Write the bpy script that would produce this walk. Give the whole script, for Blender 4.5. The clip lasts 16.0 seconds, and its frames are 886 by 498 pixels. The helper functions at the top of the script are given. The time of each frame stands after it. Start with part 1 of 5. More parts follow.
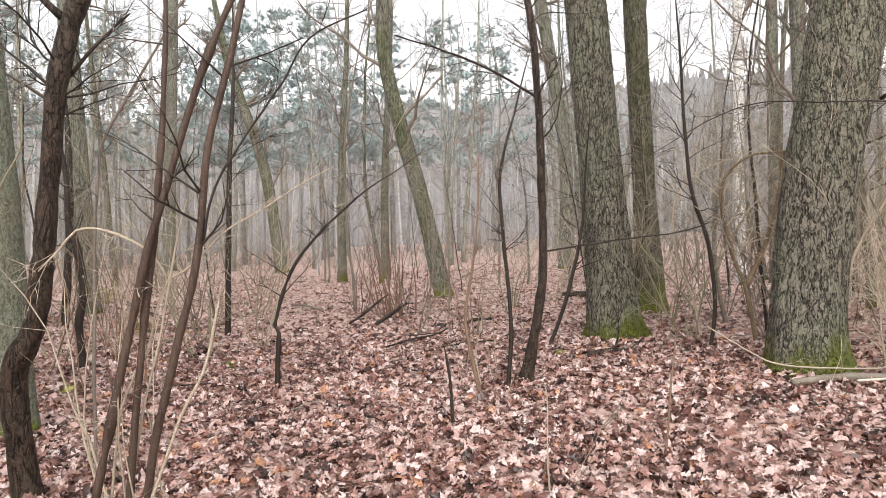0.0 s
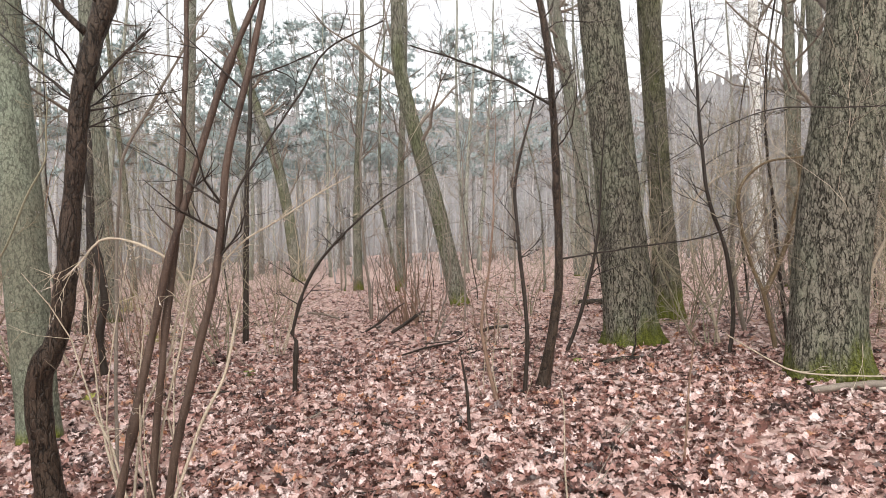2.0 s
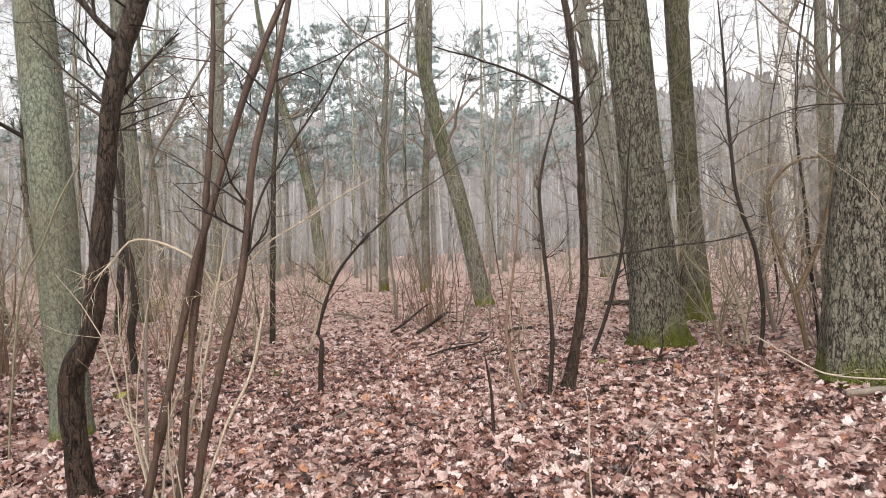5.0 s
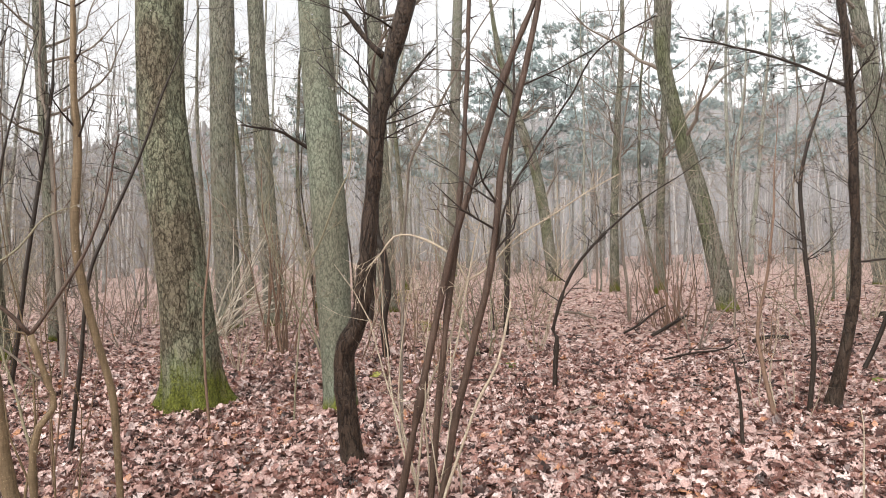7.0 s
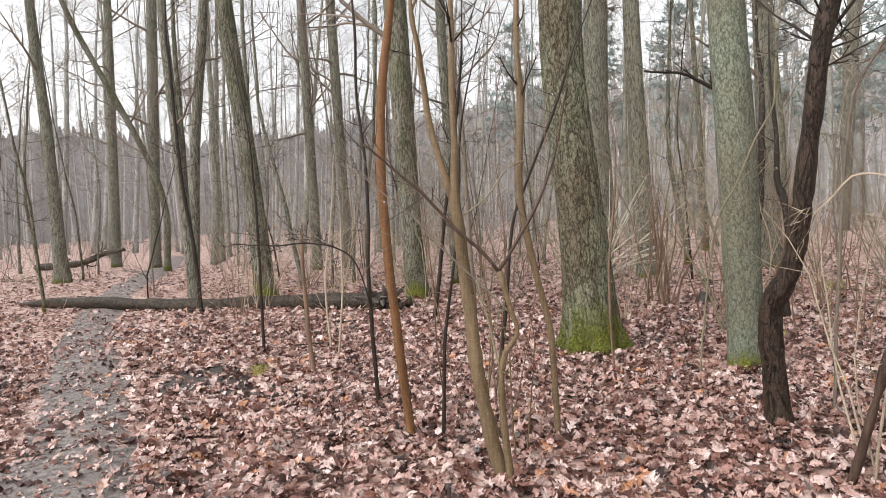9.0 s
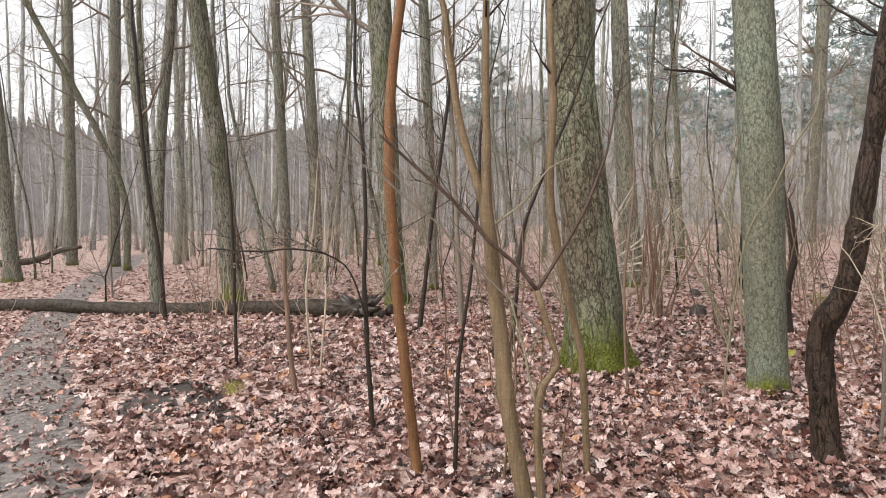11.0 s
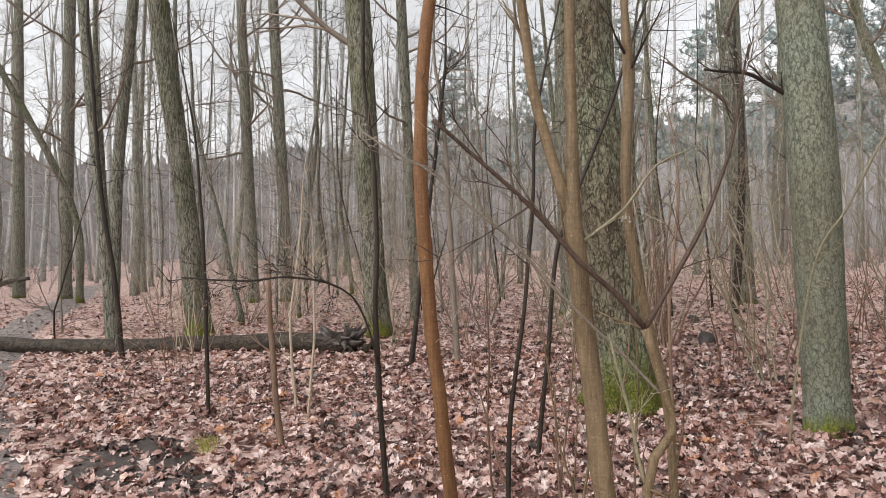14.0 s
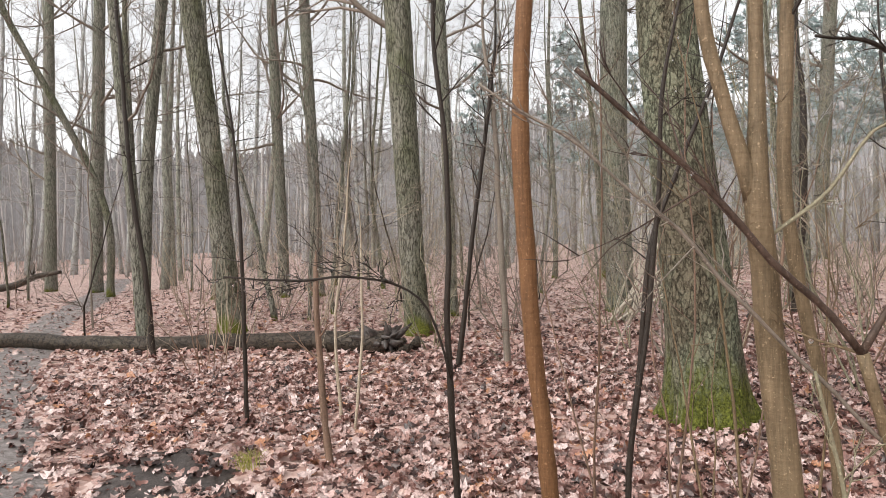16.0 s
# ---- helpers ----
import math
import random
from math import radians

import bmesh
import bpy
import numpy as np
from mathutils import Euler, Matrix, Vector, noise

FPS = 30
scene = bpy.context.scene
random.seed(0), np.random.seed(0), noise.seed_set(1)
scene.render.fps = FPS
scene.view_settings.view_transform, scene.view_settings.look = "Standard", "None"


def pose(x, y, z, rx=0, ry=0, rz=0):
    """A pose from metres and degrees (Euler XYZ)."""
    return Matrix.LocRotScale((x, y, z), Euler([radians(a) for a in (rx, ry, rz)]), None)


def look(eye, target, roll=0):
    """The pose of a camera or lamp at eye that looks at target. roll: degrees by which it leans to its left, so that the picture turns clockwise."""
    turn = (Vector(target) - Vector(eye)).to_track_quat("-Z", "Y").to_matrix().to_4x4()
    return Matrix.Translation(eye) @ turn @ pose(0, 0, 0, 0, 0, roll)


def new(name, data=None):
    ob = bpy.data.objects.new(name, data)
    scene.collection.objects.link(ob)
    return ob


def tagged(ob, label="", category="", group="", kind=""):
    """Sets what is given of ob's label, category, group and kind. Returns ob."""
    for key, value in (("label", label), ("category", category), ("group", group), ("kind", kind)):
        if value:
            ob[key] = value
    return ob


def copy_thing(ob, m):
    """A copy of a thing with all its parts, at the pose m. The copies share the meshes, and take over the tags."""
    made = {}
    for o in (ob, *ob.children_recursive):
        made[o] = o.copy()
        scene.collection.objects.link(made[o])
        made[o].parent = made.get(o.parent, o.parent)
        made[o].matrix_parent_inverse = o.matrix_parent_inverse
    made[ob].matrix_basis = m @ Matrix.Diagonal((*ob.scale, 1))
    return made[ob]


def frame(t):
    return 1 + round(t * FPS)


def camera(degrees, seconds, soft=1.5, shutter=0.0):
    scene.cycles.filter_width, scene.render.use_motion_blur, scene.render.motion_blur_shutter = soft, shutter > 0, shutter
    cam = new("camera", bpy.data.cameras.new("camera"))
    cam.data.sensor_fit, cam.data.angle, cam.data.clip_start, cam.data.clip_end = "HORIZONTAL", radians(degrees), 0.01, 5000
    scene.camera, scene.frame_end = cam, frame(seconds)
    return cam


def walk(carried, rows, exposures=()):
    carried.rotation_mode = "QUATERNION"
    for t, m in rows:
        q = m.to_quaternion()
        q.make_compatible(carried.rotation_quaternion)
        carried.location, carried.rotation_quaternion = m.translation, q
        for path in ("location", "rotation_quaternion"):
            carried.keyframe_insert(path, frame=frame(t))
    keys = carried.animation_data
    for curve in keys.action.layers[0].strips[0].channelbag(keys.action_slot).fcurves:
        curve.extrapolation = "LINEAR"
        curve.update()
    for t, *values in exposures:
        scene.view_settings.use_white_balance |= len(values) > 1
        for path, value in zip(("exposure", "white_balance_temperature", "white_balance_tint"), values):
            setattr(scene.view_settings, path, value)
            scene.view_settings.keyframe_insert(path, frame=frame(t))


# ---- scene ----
cam = camera(68.2, 16.0, soft=0.75)
PATH = [
    (0, (0.006, 0.02, 1.474), (-0.003, 2.019, 1.427), -2.2),
    (0.5, (-0.003, 0.013, 1.472), (-0.03, 2.013, 1.443), -2.4),
    (1, (0.001, 0.016, 1.473), (-0.033, 2.015, 1.439), -2.3),
    (1.5, (-0.001, 0.002, 1.473), (-0.052, 2.001, 1.44), -2.5),
    (2, (0.003, -0.005, 1.474), (-0.052, 1.994, 1.454), -2.5),
    (2.5, (0.011, -0.008, 1.476), (-0.05, 1.991, 1.462), -2.5),
    (3, (0.008, -0.02, 1.473), (-0.065, 1.979, 1.47), -2.6),
    (5.5, (0.02, -0.004, 1.47), (-0.165, 1.988, 1.446), -2.6),
    (6, (0.033, -0.016, 1.465), (-0.271, 1.96, 1.418), -2.9),
    (6.5, (0.043, -0.055, 1.47), (-0.473, 1.877, 1.421), -2.0),
    (7, (-0.049, -0.125, 1.458), (-0.846, 1.709, 1.468), -1.8),
    (7.5, (-0.157, -0.291, 1.467), (-1.334, 1.326, 1.443), -3.3),
    (8, (-0.306, -0.368, 1.433), (-1.747, 1.016, 1.34), -4.1),
    (8.5, (-0.345, -0.41, 1.426), (-1.959, 0.768, 1.338), -2.5),
    (11, (-1.009, -0.291, 1.456), (-2.554, 0.977, 1.369), -1.1),
    (11.5, (-1.214, -0.344, 1.465), (-2.712, 0.981, 1.424), -2.9),
    (12, (-1.336, -0.371, 1.434), (-2.863, 0.912, 1.289), -1.4),
    (12.5, (-1.458, -0.314, 1.42), (-3.051, 0.89, 1.316), -1.5),
    (13, (-1.607, -0.177, 1.415), (-3.195, 1.037, 1.356), -0.5),
    (13.5, (-1.687, -0.109, 1.423), (-3.254, 1.132, 1.368), -1.5),
    (14, (-1.844, -0.079, 1.427), (-3.314, 1.276, 1.42), -1.6),
    (14.5, (-2.053, -0.172, 1.438), (-3.539, 1.167, 1.44), -2.9),
    (15, (-2.161, -0.226, 1.411), (-3.722, 1.019, 1.292), -1.8),
    (15.5, (-2.303, -0.099, 1.417), (-3.92, 1.072, 1.307), -2.8),
    (16, (-2.437, 0.083, 1.439), (-3.957, 1.382, 1.414), -1.6),
]
walk(cam, [(t, look(eye, target, roll)) for t, eye, target, roll in PATH], exposures=[
    (0.0, 1.10, 6600, 10), (1.5, 1.05, 6600, 10), (3.0, 0.97, 6600, 10), (5.5, 1.01, 6600, 10), (7.0, 1.08, 6650, 10), (8.5, 0.98, 6600, 10), (11.0, 0.96, 6650, 10), (11.5, 0.89, 6700, 10), (12.0, 0.86, 6700, 10), (12.5, 1.10, 6700, 10), (13.0, 0.96, 6650, 10),
    (13.5, 0.89, 6650, 10), (14.0, 0.75, 6600, 10), (14.5, 0.75, 6550, 10), (15.0, 0.85, 6650, 10), (15.5, 1.10, 6700, 10), (16.0, 0.93, 6600, 10)])

# ---- world and light: an even, overcast winter sky ----
world = bpy.data.worlds.new("overcast_sky")
scene.world = world
world.use_nodes = True
wn, wl = world.node_tree.nodes, world.node_tree.links
sky = wn.new("ShaderNodeTexSky")
sky.sky_type = "NISHITA"
sky.sun_disc = False
sky.sun_elevation, sky.sun_rotation = radians(38), radians(200)
sky.air_density, sky.dust_density, sky.ozone_density = 1.0, 1.5, 1.0
grey = wn.new("ShaderNodeHueSaturation")
grey.inputs["Saturation"].default_value = 0.12
wl.new(sky.outputs[0], grey.inputs["Color"])
wl.new(grey.outputs[0], wn["Background"].inputs["Color"])
wn["Background"].inputs["Strength"].default_value = 0.14
sun = new("sun", bpy.data.lights.new("sun", "SUN"))
sun.data.energy, sun.data.angle, sun.data.color = 1.35, radians(70), (1.0, 0.95, 0.89)
sun.matrix_world = look((0, 0, 30), (-9, 26, 0))


# ---- materials ----
def node(nt, kind, **values):
    n = nt.nodes.new(kind)
    for key, value in values.items():
        n.inputs[key].default_value = value
    return n


def mapped(nt, scale):
    co = nt.nodes.new("ShaderNodeTexCoord")
    mp = node(nt, "ShaderNodeMapping", Scale=scale)
    nt.links.new(co.outputs["Object"], mp.inputs["Vector"])
    return mp.outputs[0]


def noise_tex(nt, vec, scale, detail=4.0, rough=0.6):
    n = node(nt, "ShaderNodeTexNoise", Scale=scale, Detail=detail, Roughness=rough)
    nt.links.new(vec, n.inputs["Vector"])
    return n.outputs["Fac"]


def ramp(nt, fac, *stops):
    n = nt.nodes.new("ShaderNodeValToRGB")
    el = n.color_ramp.elements
    while len(el) < len(stops):
        el.new(0.5)
    for e, (pos, col) in zip(el, stops):
        e.position, e.color = pos, (*col, 1.0)
    nt.links.new(fac, n.inputs["Fac"])
    return n.outputs["Color"]


def mixed(nt, fac, a, b, mode="MIX"):
    n = nt.nodes.new("ShaderNodeMix")
    n.data_type, n.blend_type = "RGBA", mode
    for sock, v in ((n.inputs["Factor"], fac), (n.inputs["A"], a), (n.inputs["B"], b)):
        if hasattr(v, "is_linked"):
            nt.links.new(v, sock)
        else:
            sock.default_value = v if isinstance(v, float) else (*v, 1.0)
    return n.outputs["Result"]


def calc(nt, op, a, b=0.0):
    n = nt.nodes.new("ShaderNodeMath")
    n.operation, n.use_clamp = op, False
    for sock, v in ((n.inputs[0], a), (n.inputs[1], b)):
        if hasattr(v, "is_linked"):
            nt.links.new(v, sock)
        else:
            sock.default_value = v
    return n.outputs[0]


def material(name):
    m = bpy.data.materials.new(name)
    m.use_nodes = True
    return m, m.node_tree, m.node_tree.nodes["Principled BSDF"]


def bumped(nt, bsdf, height, strength, distance):
    n = node(nt, "ShaderNodeBump", Strength=strength, Distance=distance)
    nt.links.new(height, n.inputs["Height"])
    nt.links.new(n.outputs[0], bsdf.inputs["Normal"])


def bark(name, dark, light, algae, algae_amount, plate=9.0, stretch=0.28, moss=0.0, rough=0.75, relief=0.02):
    """Furrowed bark in object space, with green algae in patches and moss that climbs from the foot."""
    m, nt, bsdf = material(name)
    v = mapped(nt, (1, 1, stretch))
    crack = calc(nt, "MINIMUM", calc(nt, "MULTIPLY", calc(nt, "ABSOLUTE", calc(nt, "SUBTRACT", noise_tex(nt, v, plate * 0.55, 3.0, 0.55), 0.5)), 19.0), 1.0)
    seam = calc(nt, "MINIMUM", calc(nt, "MULTIPLY", calc(nt, "ABSOLUTE", calc(nt, "SUBTRACT", noise_tex(nt, mapped(nt, (1, 1, stretch * 1.6)), plate * 0.9, 2.0, 0.5), 0.48)), 15.0), 1.0)
    ridge = calc(nt, "ADD", calc(nt, "MULTIPLY", crack, 0.6), calc(nt, "MULTIPLY", seam, 0.4))
    fine = noise_tex(nt, v, plate * 3.0, 6.0, 0.75)
    big = noise_tex(nt, mapped(nt, (1, 1, 0.5)), 1.7, 3.0)
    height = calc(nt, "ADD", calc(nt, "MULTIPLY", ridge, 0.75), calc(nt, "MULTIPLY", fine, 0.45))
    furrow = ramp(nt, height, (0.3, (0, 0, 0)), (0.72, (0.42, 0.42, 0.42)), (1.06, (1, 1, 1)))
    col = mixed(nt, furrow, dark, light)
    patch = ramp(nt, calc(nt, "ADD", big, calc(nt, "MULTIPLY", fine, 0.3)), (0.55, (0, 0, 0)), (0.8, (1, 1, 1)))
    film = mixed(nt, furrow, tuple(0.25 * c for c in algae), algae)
    col = mixed(nt, calc(nt, "MULTIPLY", patch, algae_amount), col, film)
    speck = ramp(nt, noise_tex(nt, mapped(nt, (1, 1, 1)), 55.0, 3.0, 0.8), (0.3, (0.62, 0.62, 0.6)), (0.7, (1.12, 1.12, 1.1)))
    col = mixed(nt, 1.0, col, speck, "MULTIPLY")
    if moss > 0:
        sep = nt.nodes.new("ShaderNodeSeparateXYZ")
        co = nt.nodes.new("ShaderNodeTexCoord")
        nt.links.new(co.outputs["Object"], sep.inputs[0])
        wob = noise_tex(nt, mapped(nt, (1, 1, 0.3)), 4.0, 6.0, 0.7)
        reach = calc(nt, "SUBTRACT", calc(nt, "MULTIPLY", wob, 3.6), calc(nt, "MULTIPLY", sep.outputs["Z"], 1.0 / moss))
        reach = calc(nt, "ADD", reach, calc(nt, "MULTIPLY", fine, 0.8))
        mask = ramp(nt, calc(nt, "MULTIPLY", reach, 0.5), (0.52, (0, 0, 0)), (0.95, (1, 1, 1)))
        green = ramp(nt, noise_tex(nt, mapped(nt, (1, 1, 1)), 45.0, 5.0, 0.7), (0.3, (0.025, 0.032, 0.006)), (0.7, (0.23, 0.25, 0.045)))
        col = mixed(nt, mask, col, green)
    nt.links.new(col, bsdf.inputs["Base Color"])
    bsdf.inputs["Roughness"].default_value = rough
    bsdf.inputs["Specular IOR Level"].default_value = 0.2
    bumped(nt, bsdf, height, 1.0, relief)
    return m


def stem(name, dark, light, rough=0.45, random_tone=True):
    """Smooth young bark of shoots and twigs, wet, with small lenticels."""
    m, nt, bsdf = material(name)
    cloud = noise_tex(nt, mapped(nt, (1, 1, 0.3)), 9.0, 6.0, 0.7)
    streak = noise_tex(nt, mapped(nt, (1, 1, 0.06)), 110.0, 4.0, 0.7)
    wrinkle = noise_tex(nt, mapped(nt, (0.5, 0.5, 3.5)), 30.0, 4.0, 0.7)
    pore = noise_tex(nt, mapped(nt, (1, 1, 0.8)), 150.0, 2.0, 0.5)
    fac = calc(nt, "ADD", calc(nt, "MULTIPLY", cloud, 0.55), calc(nt, "MULTIPLY", streak, 0.45))
    if random_tone:
        geo = nt.nodes.new("ShaderNodeNewGeometry")
        fac = calc(nt, "ADD", calc(nt, "MULTIPLY", fac, 0.7), calc(nt, "MULTIPLY", geo.outputs["Random Per Island"], 0.3))
    col = ramp(nt, fac, (0.32, dark), (0.66, light))
    col = mixed(nt, 1.0, col, ramp(nt, wrinkle, (0.32, (0.84, 0.83, 0.82)), (0.58, (1.04, 1.04, 1.04))), "MULTIPLY")
    col = mixed(nt, ramp(nt, pore, (0.64, (0, 0, 0)), (0.7, (0.6, 0.6, 0.6))), col, tuple(min(1.0, 1.5 * c + 0.03) for c in light))
    nt.links.new(col, bsdf.inputs["Base Color"])
    bsdf.inputs["Roughness"].default_value = rough
    bsdf.inputs["Specular IOR Level"].default_value = 0.25
    bumped(nt, bsdf, calc(nt, "ADD", wrinkle, calc(nt, "ADD", pore, streak)), 0.6, 0.004)
    return m


M = {
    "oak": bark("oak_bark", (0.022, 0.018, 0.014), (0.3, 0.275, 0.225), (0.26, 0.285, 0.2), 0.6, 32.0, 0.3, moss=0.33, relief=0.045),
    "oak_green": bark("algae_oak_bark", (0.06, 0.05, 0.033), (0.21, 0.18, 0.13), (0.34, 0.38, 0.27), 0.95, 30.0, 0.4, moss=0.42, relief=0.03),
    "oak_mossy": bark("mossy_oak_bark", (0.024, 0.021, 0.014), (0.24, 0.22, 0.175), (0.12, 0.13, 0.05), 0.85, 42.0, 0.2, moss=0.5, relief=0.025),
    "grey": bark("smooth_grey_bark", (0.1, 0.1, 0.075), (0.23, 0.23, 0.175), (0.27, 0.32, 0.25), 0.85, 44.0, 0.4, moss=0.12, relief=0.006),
    # mid bark and twigs: base colours lightened to stand for haze
    "mid": bark("hazed_mid_bark", (0.19, 0.19, 0.17), (0.39, 0.39, 0.345), (0.34, 0.365, 0.28), 0.55, 12.0, 0.25),
    "mid_twig": stem("hazed_mid_twig", (0.17, 0.155, 0.14), (0.4, 0.37, 0.335), 0.6),
    "wood": bark("plain_bark", (0.05, 0.047, 0.038), (0.33, 0.32, 0.275), (0.27, 0.29, 0.22), 0.8, 34.0, 0.2, moss=0.1),
    "mossy": bark("mossy_bark", (0.04, 0.037, 0.027), (0.32, 0.31, 0.26), (0.15, 0.165, 0.085), 0.85, 34.0, 0.2, moss=0.25),
    # far bark: haze painted in as a still paler grey
    "far": bark("hazed_far_bark", (0.3, 0.305, 0.31), (0.48, 0.485, 0.485), (0.42, 0.445, 0.41), 0.6, 6.0, 0.3),
    "dark": stem("dark_wet_stem", (0.008, 0.006, 0.005), (0.05, 0.038, 0.03), 0.45),
    "cane": stem("dark_brown_cane", (0.018, 0.011, 0.009), (0.12, 0.08, 0.06), 0.45, False),
    "maple": bark("dark_wet_bark", (0.006, 0.004, 0.003), (0.065, 0.042, 0.031), (0.1, 0.08, 0.062), 0.45, 36.0, 0.3, rough=0.4, relief=0.012),
    "red": stem("red_brown_stem", (0.07, 0.042, 0.03), (0.3, 0.2, 0.145)),
    "orange": stem("orange_brown_stem", (0.09, 0.042, 0.018), (0.25, 0.13, 0.06), 0.6, False),
    "olive": stem("olive_brown_stem", (0.075, 0.054, 0.03), (0.26, 0.19, 0.115), 0.55, False),
    "straw": stem("pale_straw_stem", (0.23, 0.185, 0.13), (0.55, 0.47, 0.37), 0.6),
    "bleached": stem("bleached_dead_stem", (0.4, 0.36, 0.29), (0.7, 0.65, 0.56), 0.6),
    "shrub": stem("grey_green_stem", (0.12, 0.11, 0.07), (0.32, 0.29, 0.2), 0.55),
    "twig": stem("grey_brown_twig", (0.08, 0.068, 0.058), (0.29, 0.245, 0.2), 0.5),
    # far twigs: pale grey is haze put into the colour
    "far_twig": stem("hazed_far_twig", (0.29, 0.285, 0.285), (0.49, 0.48, 0.475), 0.7),
}


def litter_material():
    m, nt, bsdf = material("leaf_litter_ground")
    v = mapped(nt, (1, 1, 1))
    cells = node(nt, "ShaderNodeTexVoronoi", Scale=17.0, Randomness=1.0)
    nt.links.new(v, cells.inputs["Vector"])
    tone = nt.nodes.new("ShaderNodeSeparateColor")
    nt.links.new(cells.outputs["Color"], tone.inputs[0])
    col = ramp(nt, tone.outputs[0], (0.0, (0.05, 0.022, 0.016)), (0.14, (0.27, 0.14, 0.11)), (0.42, (0.57, 0.385, 0.335)), (1.0, (0.75, 0.59, 0.545)))
    soil = ramp(nt, noise_tex(nt, v, 0.9, 5.0), (0.35, (0.82, 0.8, 0.78)), (0.65, (1, 1, 1)))
    nt.links.new(mixed(nt, 1.0, col, soil, "MULTIPLY"), bsdf.inputs["Base Color"])
    bsdf.inputs["Roughness"].default_value = 0.6
    bumped(nt, bsdf, calc(nt, "ADD", tone.outputs[1], noise_tex(nt, v, 40.0)), 0.35, 0.03)
    return m


def leaf_material():
    m, nt, bsdf = material("fallen_oak_leaf")
    geo = nt.nodes.new("ShaderNodeNewGeometry")
    info = nt.nodes.new("ShaderNodeObjectInfo")
    v = mapped(nt, (1, 1, 1))
    drift = calc(nt, "MULTIPLY", calc(nt, "SUBTRACT", noise_tex(nt, v, 1.6, 3.0), 0.5), 0.7)
    pick = calc(nt, "ADD", calc(nt, "FRACT", calc(nt, "ADD", geo.outputs["Random Per Island"], info.outputs["Random"])), drift)
    col = ramp(nt, pick, (0.0, (0.03, 0.012, 0.009)), (0.13, (0.1, 0.036, 0.026)), (0.28, (0.27, 0.125, 0.098)), (0.48, (0.48, 0.29, 0.25)),
               (0.72, (0.63, 0.45, 0.415)), (0.94, (0.74, 0.6, 0.575)), (1.0, (0.5, 0.24, 0.13)))
    col = mixed(nt, 0.8, col, ramp(nt, noise_tex(nt, v, 70.0, 6.0, 0.75), (0.36, (0.25, 0.18, 0.16)), (0.56, (1, 1, 1))), "MULTIPLY")
    nt.links.new(col, bsdf.inputs["Base Color"])
    bsdf.inputs["Roughness"].default_value = 0.38
    bsdf.inputs["Specular IOR Level"].default_value = 0.8
    bumped(nt, bsdf, noise_tex(nt, v, 90.0, 2.0), 0.3, 0.004)
    return m


def mud_material():
    m, nt, bsdf = material("wet_trodden_earth")
    v = mapped(nt, (1, 1, 1))
    col = ramp(nt, noise_tex(nt, v, 17.0, 6.0, 0.75), (0.3, (0.05, 0.038, 0.033)), (0.48, (0.2, 0.174, 0.165)), (0.72, (0.38, 0.344, 0.33)))
    nt.links.new(col, bsdf.inputs["Base Color"])
    nt.links.new(ramp(nt, noise_tex(nt, v, 4.0, 4.0), (0.35, (0.25, 0.25, 0.25)), (0.65, (0.6, 0.6, 0.6))), bsdf.inputs["Roughness"])
    bumped(nt, bsdf, noise_tex(nt, v, 18.0, 6.0, 0.7), 0.8, 0.03)
    return m


def plain(name, dark, light, scale, rough):
    m, nt, bsdf = material(name)
    v = mapped(nt, (1, 1, 1))
    nt.links.new(ramp(nt, noise_tex(nt, v, scale, 5.0), (0.3, dark), (0.7, light)), bsdf.inputs["Base Color"])
    bsdf.inputs["Roughness"].default_value = rough
    bumped(nt, bsdf, noise_tex(nt, v, scale * 3), 0.6, 0.01)
    return m


M["litter"], M["leaf"], M["mud"] = litter_material(), leaf_material(), mud_material()
# blue-green needles, lightened so that the colour carries the haze
M["needle"] = plain("hazed_pine_needles", (0.25, 0.315, 0.31), (0.41, 0.485, 0.485), 6.0, 0.8)
M["moss"] = plain("green_moss", (0.05, 0.07, 0.01), (0.2, 0.24, 0.04), 30.0, 0.9)
M["black"] = plain("black_wet_humus", (0.018, 0.014, 0.012), (0.1, 0.082, 0.074), 26.0, 0.45)
M["log"] = bark("wet_log_bark", (0.009, 0.007, 0.0055), (0.085, 0.066, 0.053), (0.1, 0.09, 0.06), 0.35, 14.0, 1.0, rough=0.45, relief=0.012)
M["grass"] = plain("yellow_green_grass", (0.2, 0.2, 0.04), (0.42, 0.4, 0.1), 20.0, 0.6)


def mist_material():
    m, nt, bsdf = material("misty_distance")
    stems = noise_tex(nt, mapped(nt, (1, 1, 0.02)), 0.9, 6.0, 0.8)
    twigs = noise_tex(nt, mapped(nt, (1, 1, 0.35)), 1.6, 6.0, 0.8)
    # mist painted as pale grey over blurred stem and twig streaks
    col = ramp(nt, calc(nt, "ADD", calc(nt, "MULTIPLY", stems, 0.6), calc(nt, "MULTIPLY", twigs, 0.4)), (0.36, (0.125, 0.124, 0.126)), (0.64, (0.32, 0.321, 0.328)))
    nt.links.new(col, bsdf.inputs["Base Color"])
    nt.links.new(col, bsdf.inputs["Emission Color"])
    # faint glow of its own, added to brighten the mist
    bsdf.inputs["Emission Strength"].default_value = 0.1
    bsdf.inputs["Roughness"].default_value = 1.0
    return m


M["mist"] = mist_material()


# ---- building tools ----
OFFSET, DROPS, DROP_RATE = Vector(), [], [0.6]


